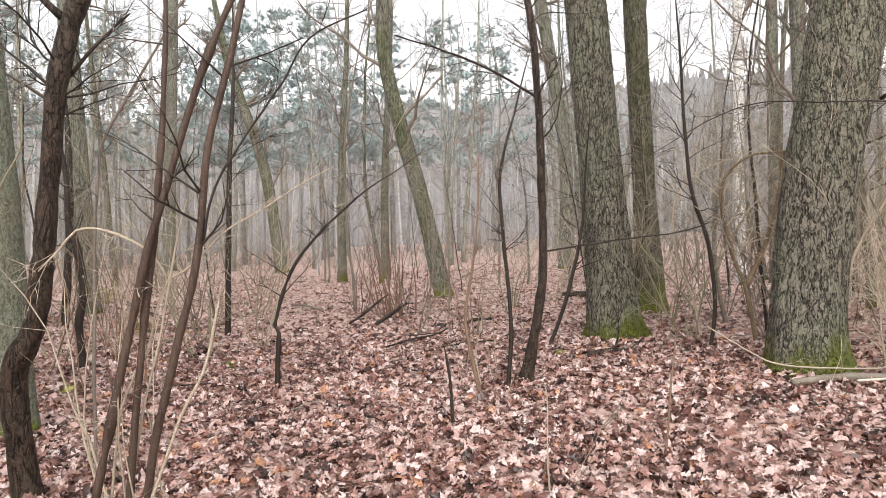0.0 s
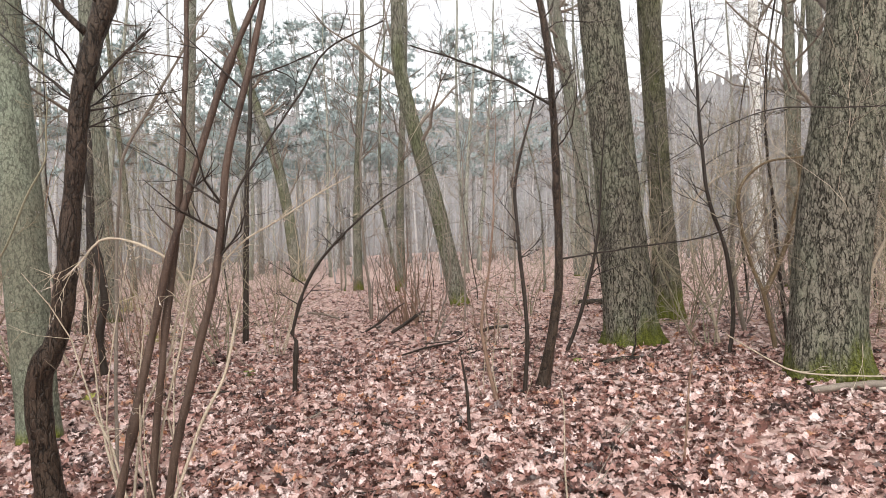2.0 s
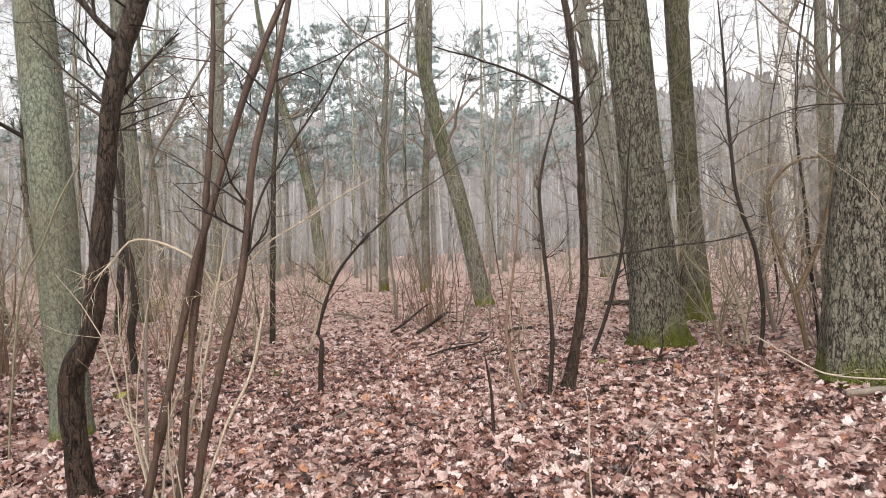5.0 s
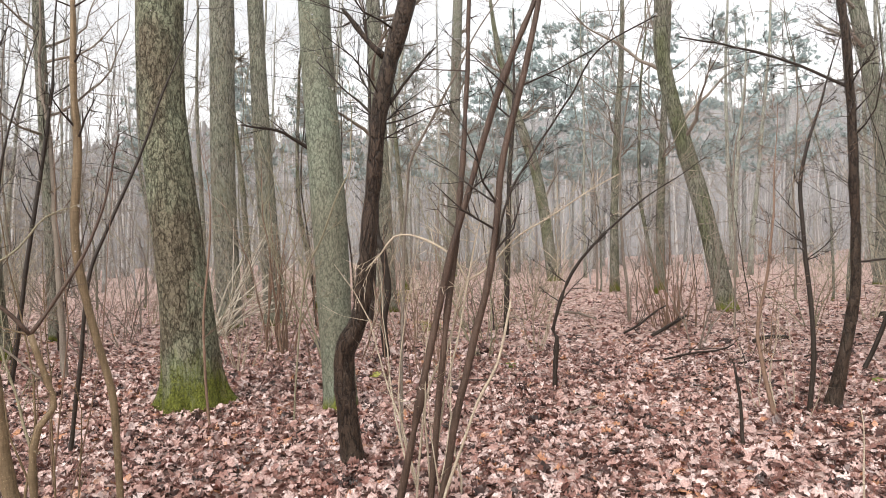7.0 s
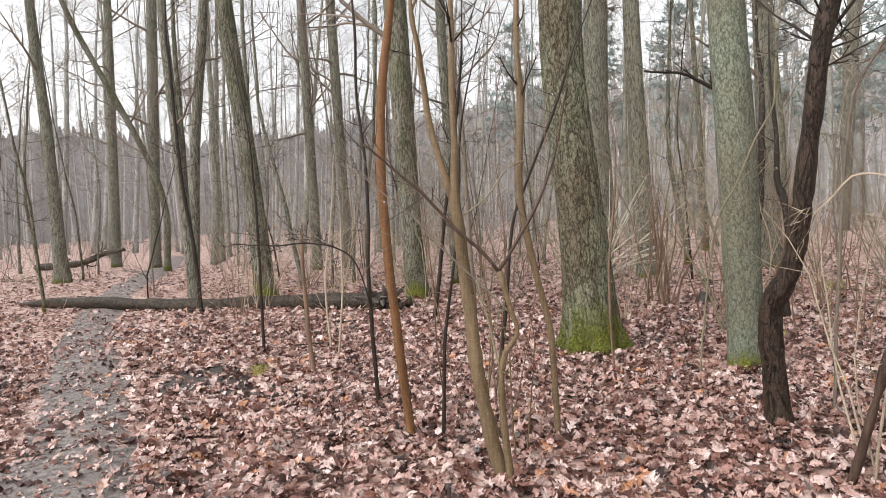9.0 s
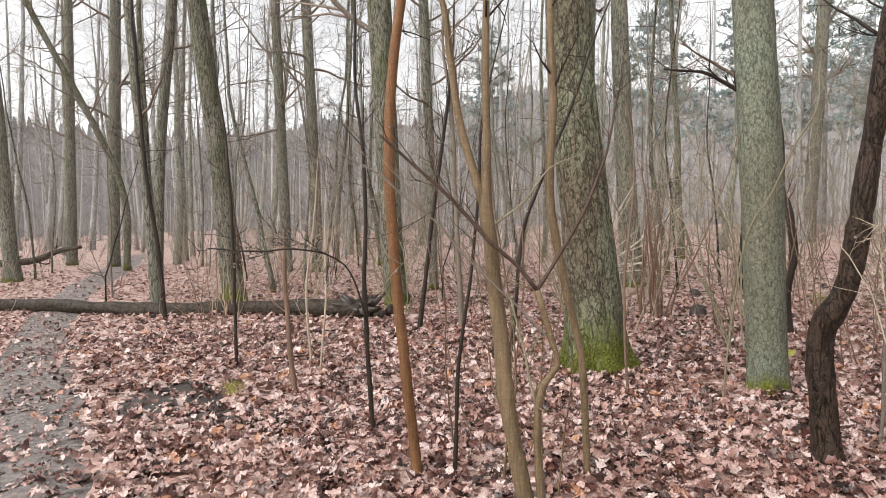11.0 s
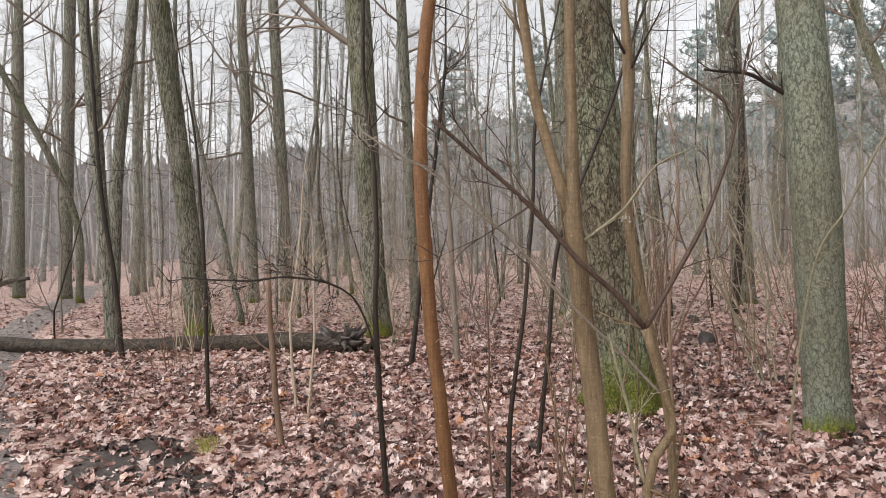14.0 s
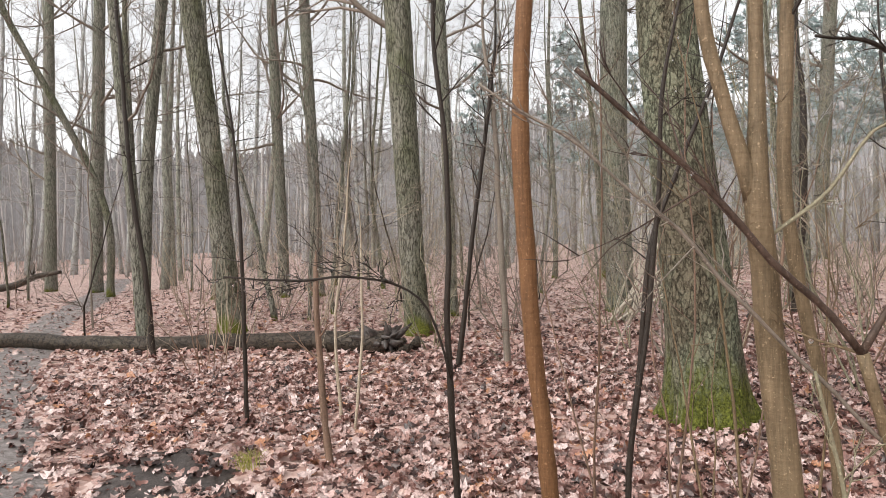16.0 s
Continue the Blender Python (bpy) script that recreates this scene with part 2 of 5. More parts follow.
class Shape:
    """Vertices and faces of one mesh in the making."""

    def __init__(self):
        self.v, self.f = [], []

    def tube(self, pts, radii, sides, swell=None, cap=True):
        """A tapered tube along pts; swell(angle, point) scales the radius."""
        base = len(self.v)
        pts = [Vector(p) for p in pts]
        side = None
        for i, p in enumerate(pts):
            way = (pts[min(i + 1, len(pts) - 1)] - pts[max(i - 1, 0)]).normalized()
            if side is None:
                side = way.orthogonal().normalized()
            side = (side - way * side.dot(way)).normalized()
            up = way.cross(side)
            for k in range(sides):
                a = 2 * math.pi * k / sides
                r = radii[i] * (swell(a, p) if swell else 1.0)
                self.v.append(p + (side * math.cos(a) + up * math.sin(a)) * r)
        for i in range(len(pts) - 1):
            for k in range(sides):
                n = (k + 1) % sides
                a, b = base + i * sides, base + (i + 1) * sides
                self.f.append((a + k, a + n, b + n, b + k))
        if cap:
            self.f.append(tuple(base + (len(pts) - 1) * sides + k for k in range(sides)))
            self.f.append(tuple(base + k for k in reversed(range(sides))))

    def mesh(self, name, mat, smooth=True):
        me = bpy.data.meshes.new(name)
        me.from_pydata(self.v, [], self.f)
        me.materials.append(mat)
        if smooth:
            me.polygons.foreach_set("use_smooth", [True] * len(me.polygons))
        me.update()
        return me


def part(name, shape, mat, parent, label="", smooth=True):
    ob = new(name, shape.mesh(name, mat, smooth))
    ob.parent = parent
    if label:
        tagged(ob, label)
    return ob


def thing(name, place, label, category, group="", kind=""):
    ob = new(name)
    ob.location = place
    return tagged(ob, label, category, group, kind)


def spline(pts, step):
    """A smooth line through control points of place and radius."""
    p = np.array(pts, float)
    ext = np.vstack([2 * p[0] - p[1], p, 2 * p[-1] - p[-2]])
    out = []
    for i in range(1, len(ext) - 2):
        a, b, c, d = ext[i - 1:i + 3]
        n = max(2, int(np.linalg.norm(c[:3] - b[:3]) / step))
        for t in np.linspace(0, 1, n, endpoint=False):
            q = 0.5 * (2 * b + (c - a) * t + (2 * a - 5 * b + 4 * c - d) * t * t + (3 * b - a - 3 * c + d) * t ** 3)
            q[3] = b[3] + (c[3] - b[3]) * t
            out.append(q)
    out.append(p[-1])
    return np.array(out)


def rand_dir(rng, way, spread):
    off = Vector((rng.gauss(0, 1), rng.gauss(0, 1), rng.gauss(0, 1)))
    return (way + off * spread).normalized()


def twig(shape, rng, start, way, length, r, depth, lift=0.06, sides=4, kids=4, wander=0.16, seg=0.16):
    """A crooked, forking branch: a tapered tube with side twigs, down to depth 0."""
    n = max(2, min(9, int(length / seg))) if depth else (3 if seg < 0.3 else 2)
    p, d = Vector(start), Vector(way).normalized()
    pts, radii = [p.copy()], [r]
    for i in range(n):
        d = rand_dir(rng, d + Vector((0, 0, lift)), wander)
        p = p + d * (length / n)
        pts.append(p.copy())
        radii.append(r * (1 - 0.8 * (i + 1) / n))
    shape.tube(pts, radii, sides, cap=False)
    if DROP_RATE[0] and depth < 2:
        for q in pts[1:]:
            w = q + OFFSET
            if w.z < 4.5 and abs(w.x + 2) < 11 and w.y < 12 and rng.random() < DROP_RATE[0]:
                DROPS.append(w)
    if depth:
        for k in range(kids):
            t = rng.uniform(0.2, 0.98)
            i = min(n - 1, int(t * n))
            q = pts[i].lerp(pts[i + 1], t * n - i)
            way2 = rand_dir(rng, (pts[i + 1] - pts[i]).normalized(), 0.55)
            twig(shape, rng, q, way2, length * rng.uniform(0.3, 0.6), max(radii[i] * 0.62, 0.0024), depth - 1, lift, max(3, sides - 1), kids, wander, seg)


def ground_z(x, y):
    n = 0.035 * noise.noise((x * 0.35, y * 0.35, 3.1)) + 0.02 * noise.noise((x * 1.1, y * 1.1, 7.7))
    far = max(0.0, math.hypot(x + 2, y - 2) - 25) * 0.012
    return n + far * noise.noise((x * 0.05, y * 0.05, 1.3))


UP = Vector((0.035, 0.016, 1.0)).normalized()   # the wood stands on a very gentle slope


def tree(name, label, pts, mat, height, seed, limbs=7, first=4.0, step=0.12, sides=20, relief=0.06, flare=0.35, reach=2.6, branch_mat=None, thick=0.3, category="tree"):
    """A standing tree: trunk with root flare and furrows, and bare limbs that fork into twigs."""
    rng = random.Random(seed)
    x0, y0, z0, r0 = pts[0]
    root = Vector((x0, y0, ground_z(x0, y0)))
    ctl = [np.array((x0, y0, -0.12, r0)) - np.array((*root[:2], 0, 0))]
    ctl += [np.array(p) - np.array((*root, 0)) for p in pts[1:]]
    last, before = ctl[-1], ctl[-2]
    d = Vector(last[:3] - before[:3]).normalized()
    top = root.z + height
    while last[2] < height:
        d = rand_dir(rng, d * 2 + UP * 0.7, 0.05)
        s = max(1.0, height / 9)
        last = np.array((*(Vector(last[:3]) + d * s), last[3] * (1 - 0.85 * s / max(s + 0.3, height - last[2] + s))))
        ctl.append(last)
    line = spline(ctl, step)
    # coarser towards the crown, which stays out of sight
    keep = [i for i, q in enumerate(line) if q[2] < 6.5 or i % 4 == 0 or i == len(line) - 1]
    line = line[keep]
    base = thing(name, root, label, category)
    OFFSET[:] = root
    phase = rng.uniform(0, 6)
    lobes = rng.choice((4, 5, 6))

    def swell(a, p):
        f = 1 + relief * (noise.noise((math.cos(a) * 3.4 + seed, math.sin(a) * 3.4, p.z * 0.55)) * 1.2)
        f += relief * 0.7 * (1 - 2 * abs(noise.noise((math.cos(a) * 9, math.sin(a) * 9 + seed, p.z * 1.6))))
        if sides > 100:
            f += relief * 0.6 * (0.4 - abs(noise.noise((math.cos(a) * 15, math.sin(a) * 15 + seed, p.z * 2.2))))
        if p.z < 1.2:
            f += flare * math.exp(-max(p.z, 0) / 0.16) * (0.55 + 0.45 * math.cos(lobes * a + phase))
        return f

    trunk = Shape()
    trunk.tube([q[:3] for q in line], [max(q[3], 0.01) for q in line], sides, swell)
    part("trunk", trunk, mat, base)
    for _ in range(limbs):
        z = rng.uniform(first, height * 0.93)
        i = int(np.argmin(abs(line[:, 2] - z)))
        q = line[i]
        a = rng.uniform(0, 2 * math.pi)
        way = Vector((math.cos(a), math.sin(a), rng.uniform(0.15, 0.9)))
        s = Shape()
        twig(s, rng, q[:3], way, reach * rng.uniform(0.6, 1.2) * (1.15 - 0.6 * z / height), max(0.012, q[3] * thick), 3, 0.07, 5, 4, seg=0.3)
        part("branch", s, branch_mat or M["twig"], base)
    return base


def sapling(name, label, pts, mat, seed, twigs=10, length=0.5, first=0.35, extend=1.0, sides=7, depth=1, knots=0.08, twig_mat=None, lift=0.05, category="sapling", relief=0.05):
    """A young stem with slight knots and short side twigs."""
    rng = random.Random(seed)
    x0, y0, z0, r0 = pts[0]
    root = Vector((x0, y0, ground_z(x0, y0)))
    ctl = [np.array((0, 0, -0.06, r0))] + [np.array(p) - np.array((*root, 0)) for p in pts[1:]]
    last = ctl[-1]
    d = Vector(last[:3] - ctl[-2][:3]).normalized()
    if extend > 0:
        for k in range(3):
            d = rand_dir(rng, d, 0.06)
            last = np.array((*(Vector(last[:3]) + d * extend / 3), last[3] * 0.68))
            ctl.append(last)
    line = spline(ctl, 0.06)
    jog = [1 + knots * rng.gauss(0, 1) * (rng.random() < 0.3) for _ in line]
    base = thing(name, root, label, category)
    OFFSET[:] = root
    wav = [np.array((noise.noise((q[2] * 2.3, seed, 1.0)), noise.noise((q[2] * 2.3, seed, 9.0)), 0)) * 0.012 for q in line]
    s = Shape()
    s.tube([q[:3] + w for q, w in zip(line, wav)], [max(0.003, q[3] * j) for q, j in zip(line, jog)], sides,
           lambda a, p: 1 + relief * noise.noise((math.cos(a) * 2 + seed, math.sin(a) * 2, p.z * 6)))
    part("stem", s, mat, base)
    for _ in range(int(twigs * 1.5)):
        i = rng.randrange(int(len(line) * first), len(line))
        q = line[i]
        a = rng.uniform(0, 2 * math.pi)
        way = Vector((math.cos(a), math.sin(a), rng.uniform(0.1, 1.0)))
        s = Shape()
        twig(s, rng, q[:3] + wav[i], way, length * rng.uniform(0.4, 1.3), max(0.0026, min(q[3] * 0.4, 0.008)), depth, lift, 4, 4)
        part("branch", s, twig_mat or mat, base)
    return base


# ---- ground: one sheet to the horizon ----
def build_ground():
    cx, cy = -2.5, 3.0
    rings = [0.0] + [0.25 * 1.045 ** k + 0.12 * k for k in range(0, 150)]
    rings = [r for r in rings if r < 420] + [420.0]
    n = 150
    s = Shape()
    s.v.append((cx, cy, ground_z(cx, cy)))
    for r in rings[1:]:
        for k in range(n):
            a = 2 * math.pi * k / n
            x, y = cx + r * math.cos(a), cy + r * math.sin(a)
            s.v.append((x, y, ground_z(x, y)))
    for k in range(n):
        s.f.append((0, 1 + k, 1 + (k + 1) % n))
    for i in range(len(rings) - 2):
        a, b = 1 + i * n, 1 + (i + 1) * n
        for k in range(n):
            m2 = (k + 1) % n
            s.f.append((a + k, b + k, b + m2, a + m2))
    return tagged(new("ground", s.mesh("ground", M["litter"])), "forest floor under wet brown fallen oak leaves", "ground", kind="structure")


ground = build_ground()


PATH_LINE = [(-3.6, -0.6, 0, 0.5), (-5.3, 0.15, 0, 0.42), (-7.6, 0.5, 0, 0.36), (-10.7, 0.95, 0, 0.33), (-14.5, 1.8, 0, 0.36), (-18.7, 3.0, 0, 0.45), (-26, 5.5, 0, 0.55), (-36, 8.5, 0, 0.6)]


def build_path():
    line = spline([(16, -24, 0, 0.6), (7, -12, 0, 0.55), (0.5, -4.5, 0, 0.5), (-1.8, -2.0, 0, 0.5)] + PATH_LINE, 0.12)
    s = Shape()
    m = 9
    for i, q in enumerate(line):
        d = line[min(i + 1, len(line) - 1)] - line[max(i - 1, 0)]
        nx, ny = -d[1], d[0]
        ln = math.hypot(nx, ny)
        for k in range(m):
            u = 2 * k / (m - 1) - 1
            edge = 1 + 0.35 * noise.noise((q[0] * 1.7, q[1] * 1.7, 4.0 + (u > 0) * 5)) + 0.2 * noise.noise((q[0] * 6, q[1] * 6, (u > 0) * 5))
            x, y = q[0] + nx / ln * q[3] * u * edge, q[1] + ny / ln * q[3] * u * edge
            z = ground_z(x, y) + 0.016 * (1 - u * u) - 0.008 * (abs(u) > 0.95) + 0.012 * noise.noise((x * 5, y * 5, 2))
            s.v.append((x, y, z + 0.004))
    for i in range(len(line) - 1):
        for k in range(m - 1):
            a = i * m + k
            s.f.append((a, a + 1, a + m + 1, a + m))
    return tagged(new("path", s.mesh("path", M["mud"])), "narrow trodden path of wet grey earth", "path", kind="structure")


build_path()


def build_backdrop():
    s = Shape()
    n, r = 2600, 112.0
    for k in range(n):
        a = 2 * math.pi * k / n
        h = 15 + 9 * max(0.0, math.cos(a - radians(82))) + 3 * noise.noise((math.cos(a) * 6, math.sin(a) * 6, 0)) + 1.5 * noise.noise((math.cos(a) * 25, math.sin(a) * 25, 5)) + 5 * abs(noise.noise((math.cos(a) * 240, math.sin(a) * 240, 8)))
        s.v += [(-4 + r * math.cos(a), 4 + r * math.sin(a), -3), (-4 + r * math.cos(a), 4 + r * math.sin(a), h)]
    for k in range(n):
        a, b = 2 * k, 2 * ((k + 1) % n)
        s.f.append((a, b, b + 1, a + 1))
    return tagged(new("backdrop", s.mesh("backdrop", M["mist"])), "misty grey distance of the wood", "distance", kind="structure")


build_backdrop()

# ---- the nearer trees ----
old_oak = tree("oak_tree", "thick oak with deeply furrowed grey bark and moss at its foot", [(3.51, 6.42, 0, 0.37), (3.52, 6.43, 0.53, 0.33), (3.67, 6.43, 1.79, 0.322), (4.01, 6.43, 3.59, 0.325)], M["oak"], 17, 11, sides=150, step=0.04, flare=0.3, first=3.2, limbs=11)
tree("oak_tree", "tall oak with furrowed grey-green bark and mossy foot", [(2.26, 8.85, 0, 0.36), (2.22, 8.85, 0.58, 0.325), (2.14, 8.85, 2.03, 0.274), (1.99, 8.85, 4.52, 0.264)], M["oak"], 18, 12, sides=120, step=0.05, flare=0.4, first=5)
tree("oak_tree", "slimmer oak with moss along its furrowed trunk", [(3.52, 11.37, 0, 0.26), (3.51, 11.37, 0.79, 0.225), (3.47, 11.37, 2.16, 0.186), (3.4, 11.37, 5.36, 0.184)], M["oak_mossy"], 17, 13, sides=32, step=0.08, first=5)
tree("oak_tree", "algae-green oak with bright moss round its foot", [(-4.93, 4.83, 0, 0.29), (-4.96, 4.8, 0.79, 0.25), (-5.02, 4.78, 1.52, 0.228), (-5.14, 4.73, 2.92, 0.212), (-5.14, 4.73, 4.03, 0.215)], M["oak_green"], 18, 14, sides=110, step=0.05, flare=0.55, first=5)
tree("leaning_tree", "slender leaning tree with mossy grey bark", [(-0.06, 15.3, 0, 0.20), (-0.53, 15.3, 2.34, 0.185), (-0.98, 15.3, 4.2, 0.171), (-1.25, 15.3, 5.65, 0.164), (-1.25, 15.3, 6.95, 0.144)], M["mossy"], 12, 15, sides=16, relief=0.08, flare=0.2, limbs=9, first=3)
beech = tree("beech_tree", "young tree with smooth grey-green bark and mossy foot", [(-3.46, 5.2, 0, 0.15), (-3.49, 5.18, 0.73, 0.155), (-3.51, 5.15, 1.9, 0.165), (-3.6, 5.15, 3.6, 0.15)], M["grey"], 15, 16, sides=28, relief=0.03, flare=0.2, limbs=6)
tree("oak_tree", "distant straight oak with brown-grey bark", [(-9.7, 10.7, 0, 0.25), (-9.8, 10.75, 3.35, 0.24), (-9.73, 10.78, 6.95, 0.25)], M["wood"], 17, 17, sides=18, first=5)
tree("oak_tree", "straight slim oak with brown-grey bark", [(-9.02, 11.39, 0, 0.235), (-9.18, 11.32, 3.37, 0.183), (-9.26, 11.29, 7.04, 0.159)], M["wood"], 16, 18, sides=18, first=5)
tree("oak_tree", "straight tree with bright green moss round its foot", [(-10.4, 6.35, 0, 0.20), (-10.45, 6.3, 1.1, 0.187), (-10.47, 6.27, 2.25, 0.187), (-10.52, 6.2, 5.0, 0.2)], M["mossy"], 17, 19, sides=20, first=4.5)
tree("leaning_tree", "leaning tree with green-grey mossy bark", [(-13.0, 4.45, 0, 0.21), (-13.1, 4.3, 2.4, 0.167), (-13.3, 4.05, 5.4, 0.17)], M["mossy"], 16, 20, sides=18, first=4)
tree("slim_tree", "slim grey tree beside the fallen log", [(-12.9, 3.05, 0, 0.105), (-12.95, 2.95, 2.1, 0.09), (-13.05, 2.8, 5.1, 0.08)], M["wood"], 12, 21, sides=12, first=3, reach=1.8)
tree("slim_tree", "bent dark tree near the path", [(-22.1, 1.9, 0, 0.2), (-22.2, 1.8, 3.7, 0.15), (-22.3, 1.6, 7.4, 0.133)], M["wood"], 15, 22, sides=12, first=4)
for i, (pts, h) in enumerate((
    ([(-27.0, 5.52, 0, 0.207), (-26.77, 5.87, 9.4, 0.182)], 18),
    ([(-14.6, 3.5, 0, 0.11), (-14.5, 3.65, 3.0, 0.1), (-14.3, 3.9, 5.7, 0.097)], 15),
    ([(-29.98, 4.7, 0, 0.2), (-29.81, 4.92, 10.06, 0.153)], 18),
    ([(-24.16, 5.31, 0, 0.112), (-24.29, 5.14, 3.15, 0.102), (-25.88, 3.04, 8.66, 0.091)], 12),
    ([(-18.4, 9.16, 0, 0.166), (-18.43, 9.13, 3.64, 0.148), (-18.49, 9.05, 7.69, 0.147)], 16),
    ([(-18.87, 8.4, 0, 0.151), (-18.95, 8.3, 7.76, 0.132)], 16),
    ([(-11.8, 8.3, 0, 0.09), (-11.8, 8.25, 2.9, 0.1), (-11.85, 8.2, 6.1, 0.1)], 14),
    ([(-7.9, 14.4, 0, 0.219), (-7.99, 14.28, 5.73, 0.19)], 17),
    ([(7.88, 15.73, 0, 0.136), (7.96, 15.73, 6.73, 0.121)], 16),
    ([(8.49, 15.42, 0, 0.173), (8.39, 15.42, 6.6, 0.164)], 17),
    ([(4.46, 24.61, 0, 0.255), (4.6, 24.61, 4.34, 0.233), (3.85, 24.61, 10.04, 0.231)], 17),
    ([(-15.01, 35.31, 0, 0.316), (-14.1, 35.4, 15.38, 0.283)], 20),
    ([(-7.4, 29.5, 0, 0.28), (-8.0, 29.5, 4.6, 0.23), (-9.0, 29.5, 8.0, 0.2), (-9.5, 29.5, 9.8, 0.17)], 14),
)):
    tree("oak_tree", "grey-barked oak standing back among the brush", pts, M["mossy" if i in (3, 12) else "wood"], h, 40 + i, sides=14, step=0.3, limbs=14, first=3.5)

# ---- saplings, canes and shrubs near the walk ----
def limb(owner, pts, mat, seed, twigs=6, length=0.25, sides=6, name="branch", depth=1):
    """A grown branch of a sapling, through control points, with its own side twigs."""
    rng = random.Random(seed)
    o = np.array((*owner.location, 0))
    line = spline([np.array(p) - o for p in pts], 0.05)
    OFFSET[:] = owner.location
    s = Shape()
    wav = [np.array((noise.noise((i * 0.3, seed, 2.0)), noise.noise((i * 0.3, seed, 6.0)), noise.noise((i * 0.3, seed, 11.0)))) * 0.008 for i in range(len(line))]
    s.tube([q[:3] + w for q, w in zip(line, wav)], [max(0.002, q[3] * (1 + 0.1 * rng.gauss(0, 1) * (rng.random() < 0.25))) for q in line], sides)
    made = part(name, s, mat, owner)
    for _ in range(twigs):
        i = rng.randrange(len(line) // 4, len(line) - 1)
        way = rand_dir(rng, Vector(line[i + 1][:3] - line[i][:3]).normalized() + Vector((0, 0, 0.2)), 0.5)
        s = Shape()
        twig(s, rng, line[i][:3] + wav[i], way, length * rng.uniform(0.4, 1.3), max(0.0015, line[i][3] * 0.45), depth, 0.05, 4, 4)
        part("twig", s, mat, made)
    return made


maple = sapling("young_tree", "crooked young tree with dark wet bark and a fork", [(-2.51, 3.84, 0.0, 0.09), (-2.54, 3.83, 0.32, 0.073), (-2.55, 3.83, 0.75, 0.074), (-2.41, 3.85, 1.1, 0.064), (-2.29, 3.86, 2.0, 0.056), (-2.21, 3.86, 2.52, 0.056), (-2.07, 3.88, 2.97, 0.063), (-1.99, 3.88, 3.24, 0.063)], M["maple"], 61, twigs=22, length=0.8, first=0.4, extend=2.5, sides=18, depth=2, knots=0.08, twig_mat=M["dark"], relief=0.12, category="tree")
limb(maple, [(-2.21, 3.91, 2.84, 0.028), (-2.29, 3.9, 2.92, 0.021), (-2.41, 3.89, 3.07, 0.019), (-2.5, 3.88, 3.21, 0.014)], M["maple"], 62, 5, 0.5, 8)
limb(maple, [(-2.29, 3.9, 2.43, 0.012), (-2.4, 3.89, 2.54, 0.009), (-2.5, 3.88, 2.62, 0.007), (-2.73, 3.86, 2.87, 0.005)], M["dark"], 63, 7, 0.3)
limb(maple, [(-2.19, 3.91, 2.48, 0.012), (-2.0, 3.93, 2.7, 0.009), (-1.82, 3.94, 2.85, 0.005)], M["dark"], 64, 7, 0.3)

hazel = sapling("hazel_cane", "tall dark brown wet cane leaning over", [(-1.62, 3.26, -0.04, 0.024), (-1.55, 3.27, 0.18, 0.022), (-1.47, 3.27, 0.56, 0.022), (-1.36, 3.28, 0.95, 0.021), (-1.26, 3.29, 1.32, 0.02), (-1.17, 3.3, 1.89, 0.019), (-1.09, 3.31, 2.23, 0.018), (-1.02, 3.31, 2.46, 0.017), (-0.95, 3.32, 2.75, 0.015)], M["cane"], 71, twigs=7, length=0.5, first=0.35, extend=1.5, sides=10, depth=1, knots=0.16, twig_mat=M["dark"], relief=0.12)
limb(hazel, [(-1.21, 3.3, 1.47, 0.007), (-1.14, 3.3, 1.75, 0.007), (-0.96, 3.32, 2.03, 0.006), (-0.79, 3.34, 2.26, 0.006), (-0.64, 3.35, 2.49, 0.005), (-0.35, 3.38, 2.63, 0.004)], M["dark"], 72, 9, 0.22)
sapling("hazel_cane", "tall dark brown wet cane leaning over", [(-1.87, 3.24, -0.02, 0.024), (-1.79, 3.24, 0.19, 0.023), (-1.67, 3.25, 0.7, 0.022), (-1.57, 3.26, 1.08, 0.021), (-1.48, 3.27, 1.45, 0.02), (-1.36, 3.28, 1.79, 0.019), (-1.23, 3.29, 2.18, 0.018), (-1.13, 3.3, 2.43, 0.017), (-0.99, 3.32, 2.75, 0.015)], M["cane"], 73, twigs=6, length=0.5, first=0.4, extend=1.5, sides=10, depth=1, knots=0.16, twig_mat=M["dark"], relief=0.12)
sapling("hazel_cane", "slender reddish brown cane", [(-1.68, 3.3, -0.04, 0.02), (-1.6, 3.31, 0.59, 0.02), (-1.56, 3.31, 0.88, 0.019), (-1.49, 3.32, 1.37, 0.019), (-1.45, 3.33, 1.65, 0.017), (-1.42, 3.33, 1.94, 0.016), (-1.37, 3.33, 2.36, 0.015), (-1.35, 3.33, 2.78, 0.013)], M["cane"], 74, twigs=5, length=0.4, first=0.35, extend=1.5, sides=8, knots=0.14)
sapling("dry_stalk", "pale straw-coloured dry stalk leaning aside", [(-1.58, 3.16, -0.03, 0.009), (-1.47, 3.17, 0.23, 0.009), (-1.32, 3.19, 0.62, 0.008), (-1.2, 3.2, 0.85, 0.008), (-1.12, 3.2, 1.14, 0.006)], M["straw"], 75, twigs=0, extend=0.1)
stalk = sapling("dry_stalk", "pale straw-coloured branching stalk", [(-1.78, 3.34, -0.04, 0.008), (-1.76, 3.35, 0.15, 0.008), (-1.69, 3.35, 0.63, 0.007), (-1.54, 3.37, 0.95, 0.007), (-1.5, 3.37, 1.12, 0.006), (-1.43, 3.38, 1.29, 0.005)], M["straw"], 76, twigs=4, length=0.3, extend=0.1)
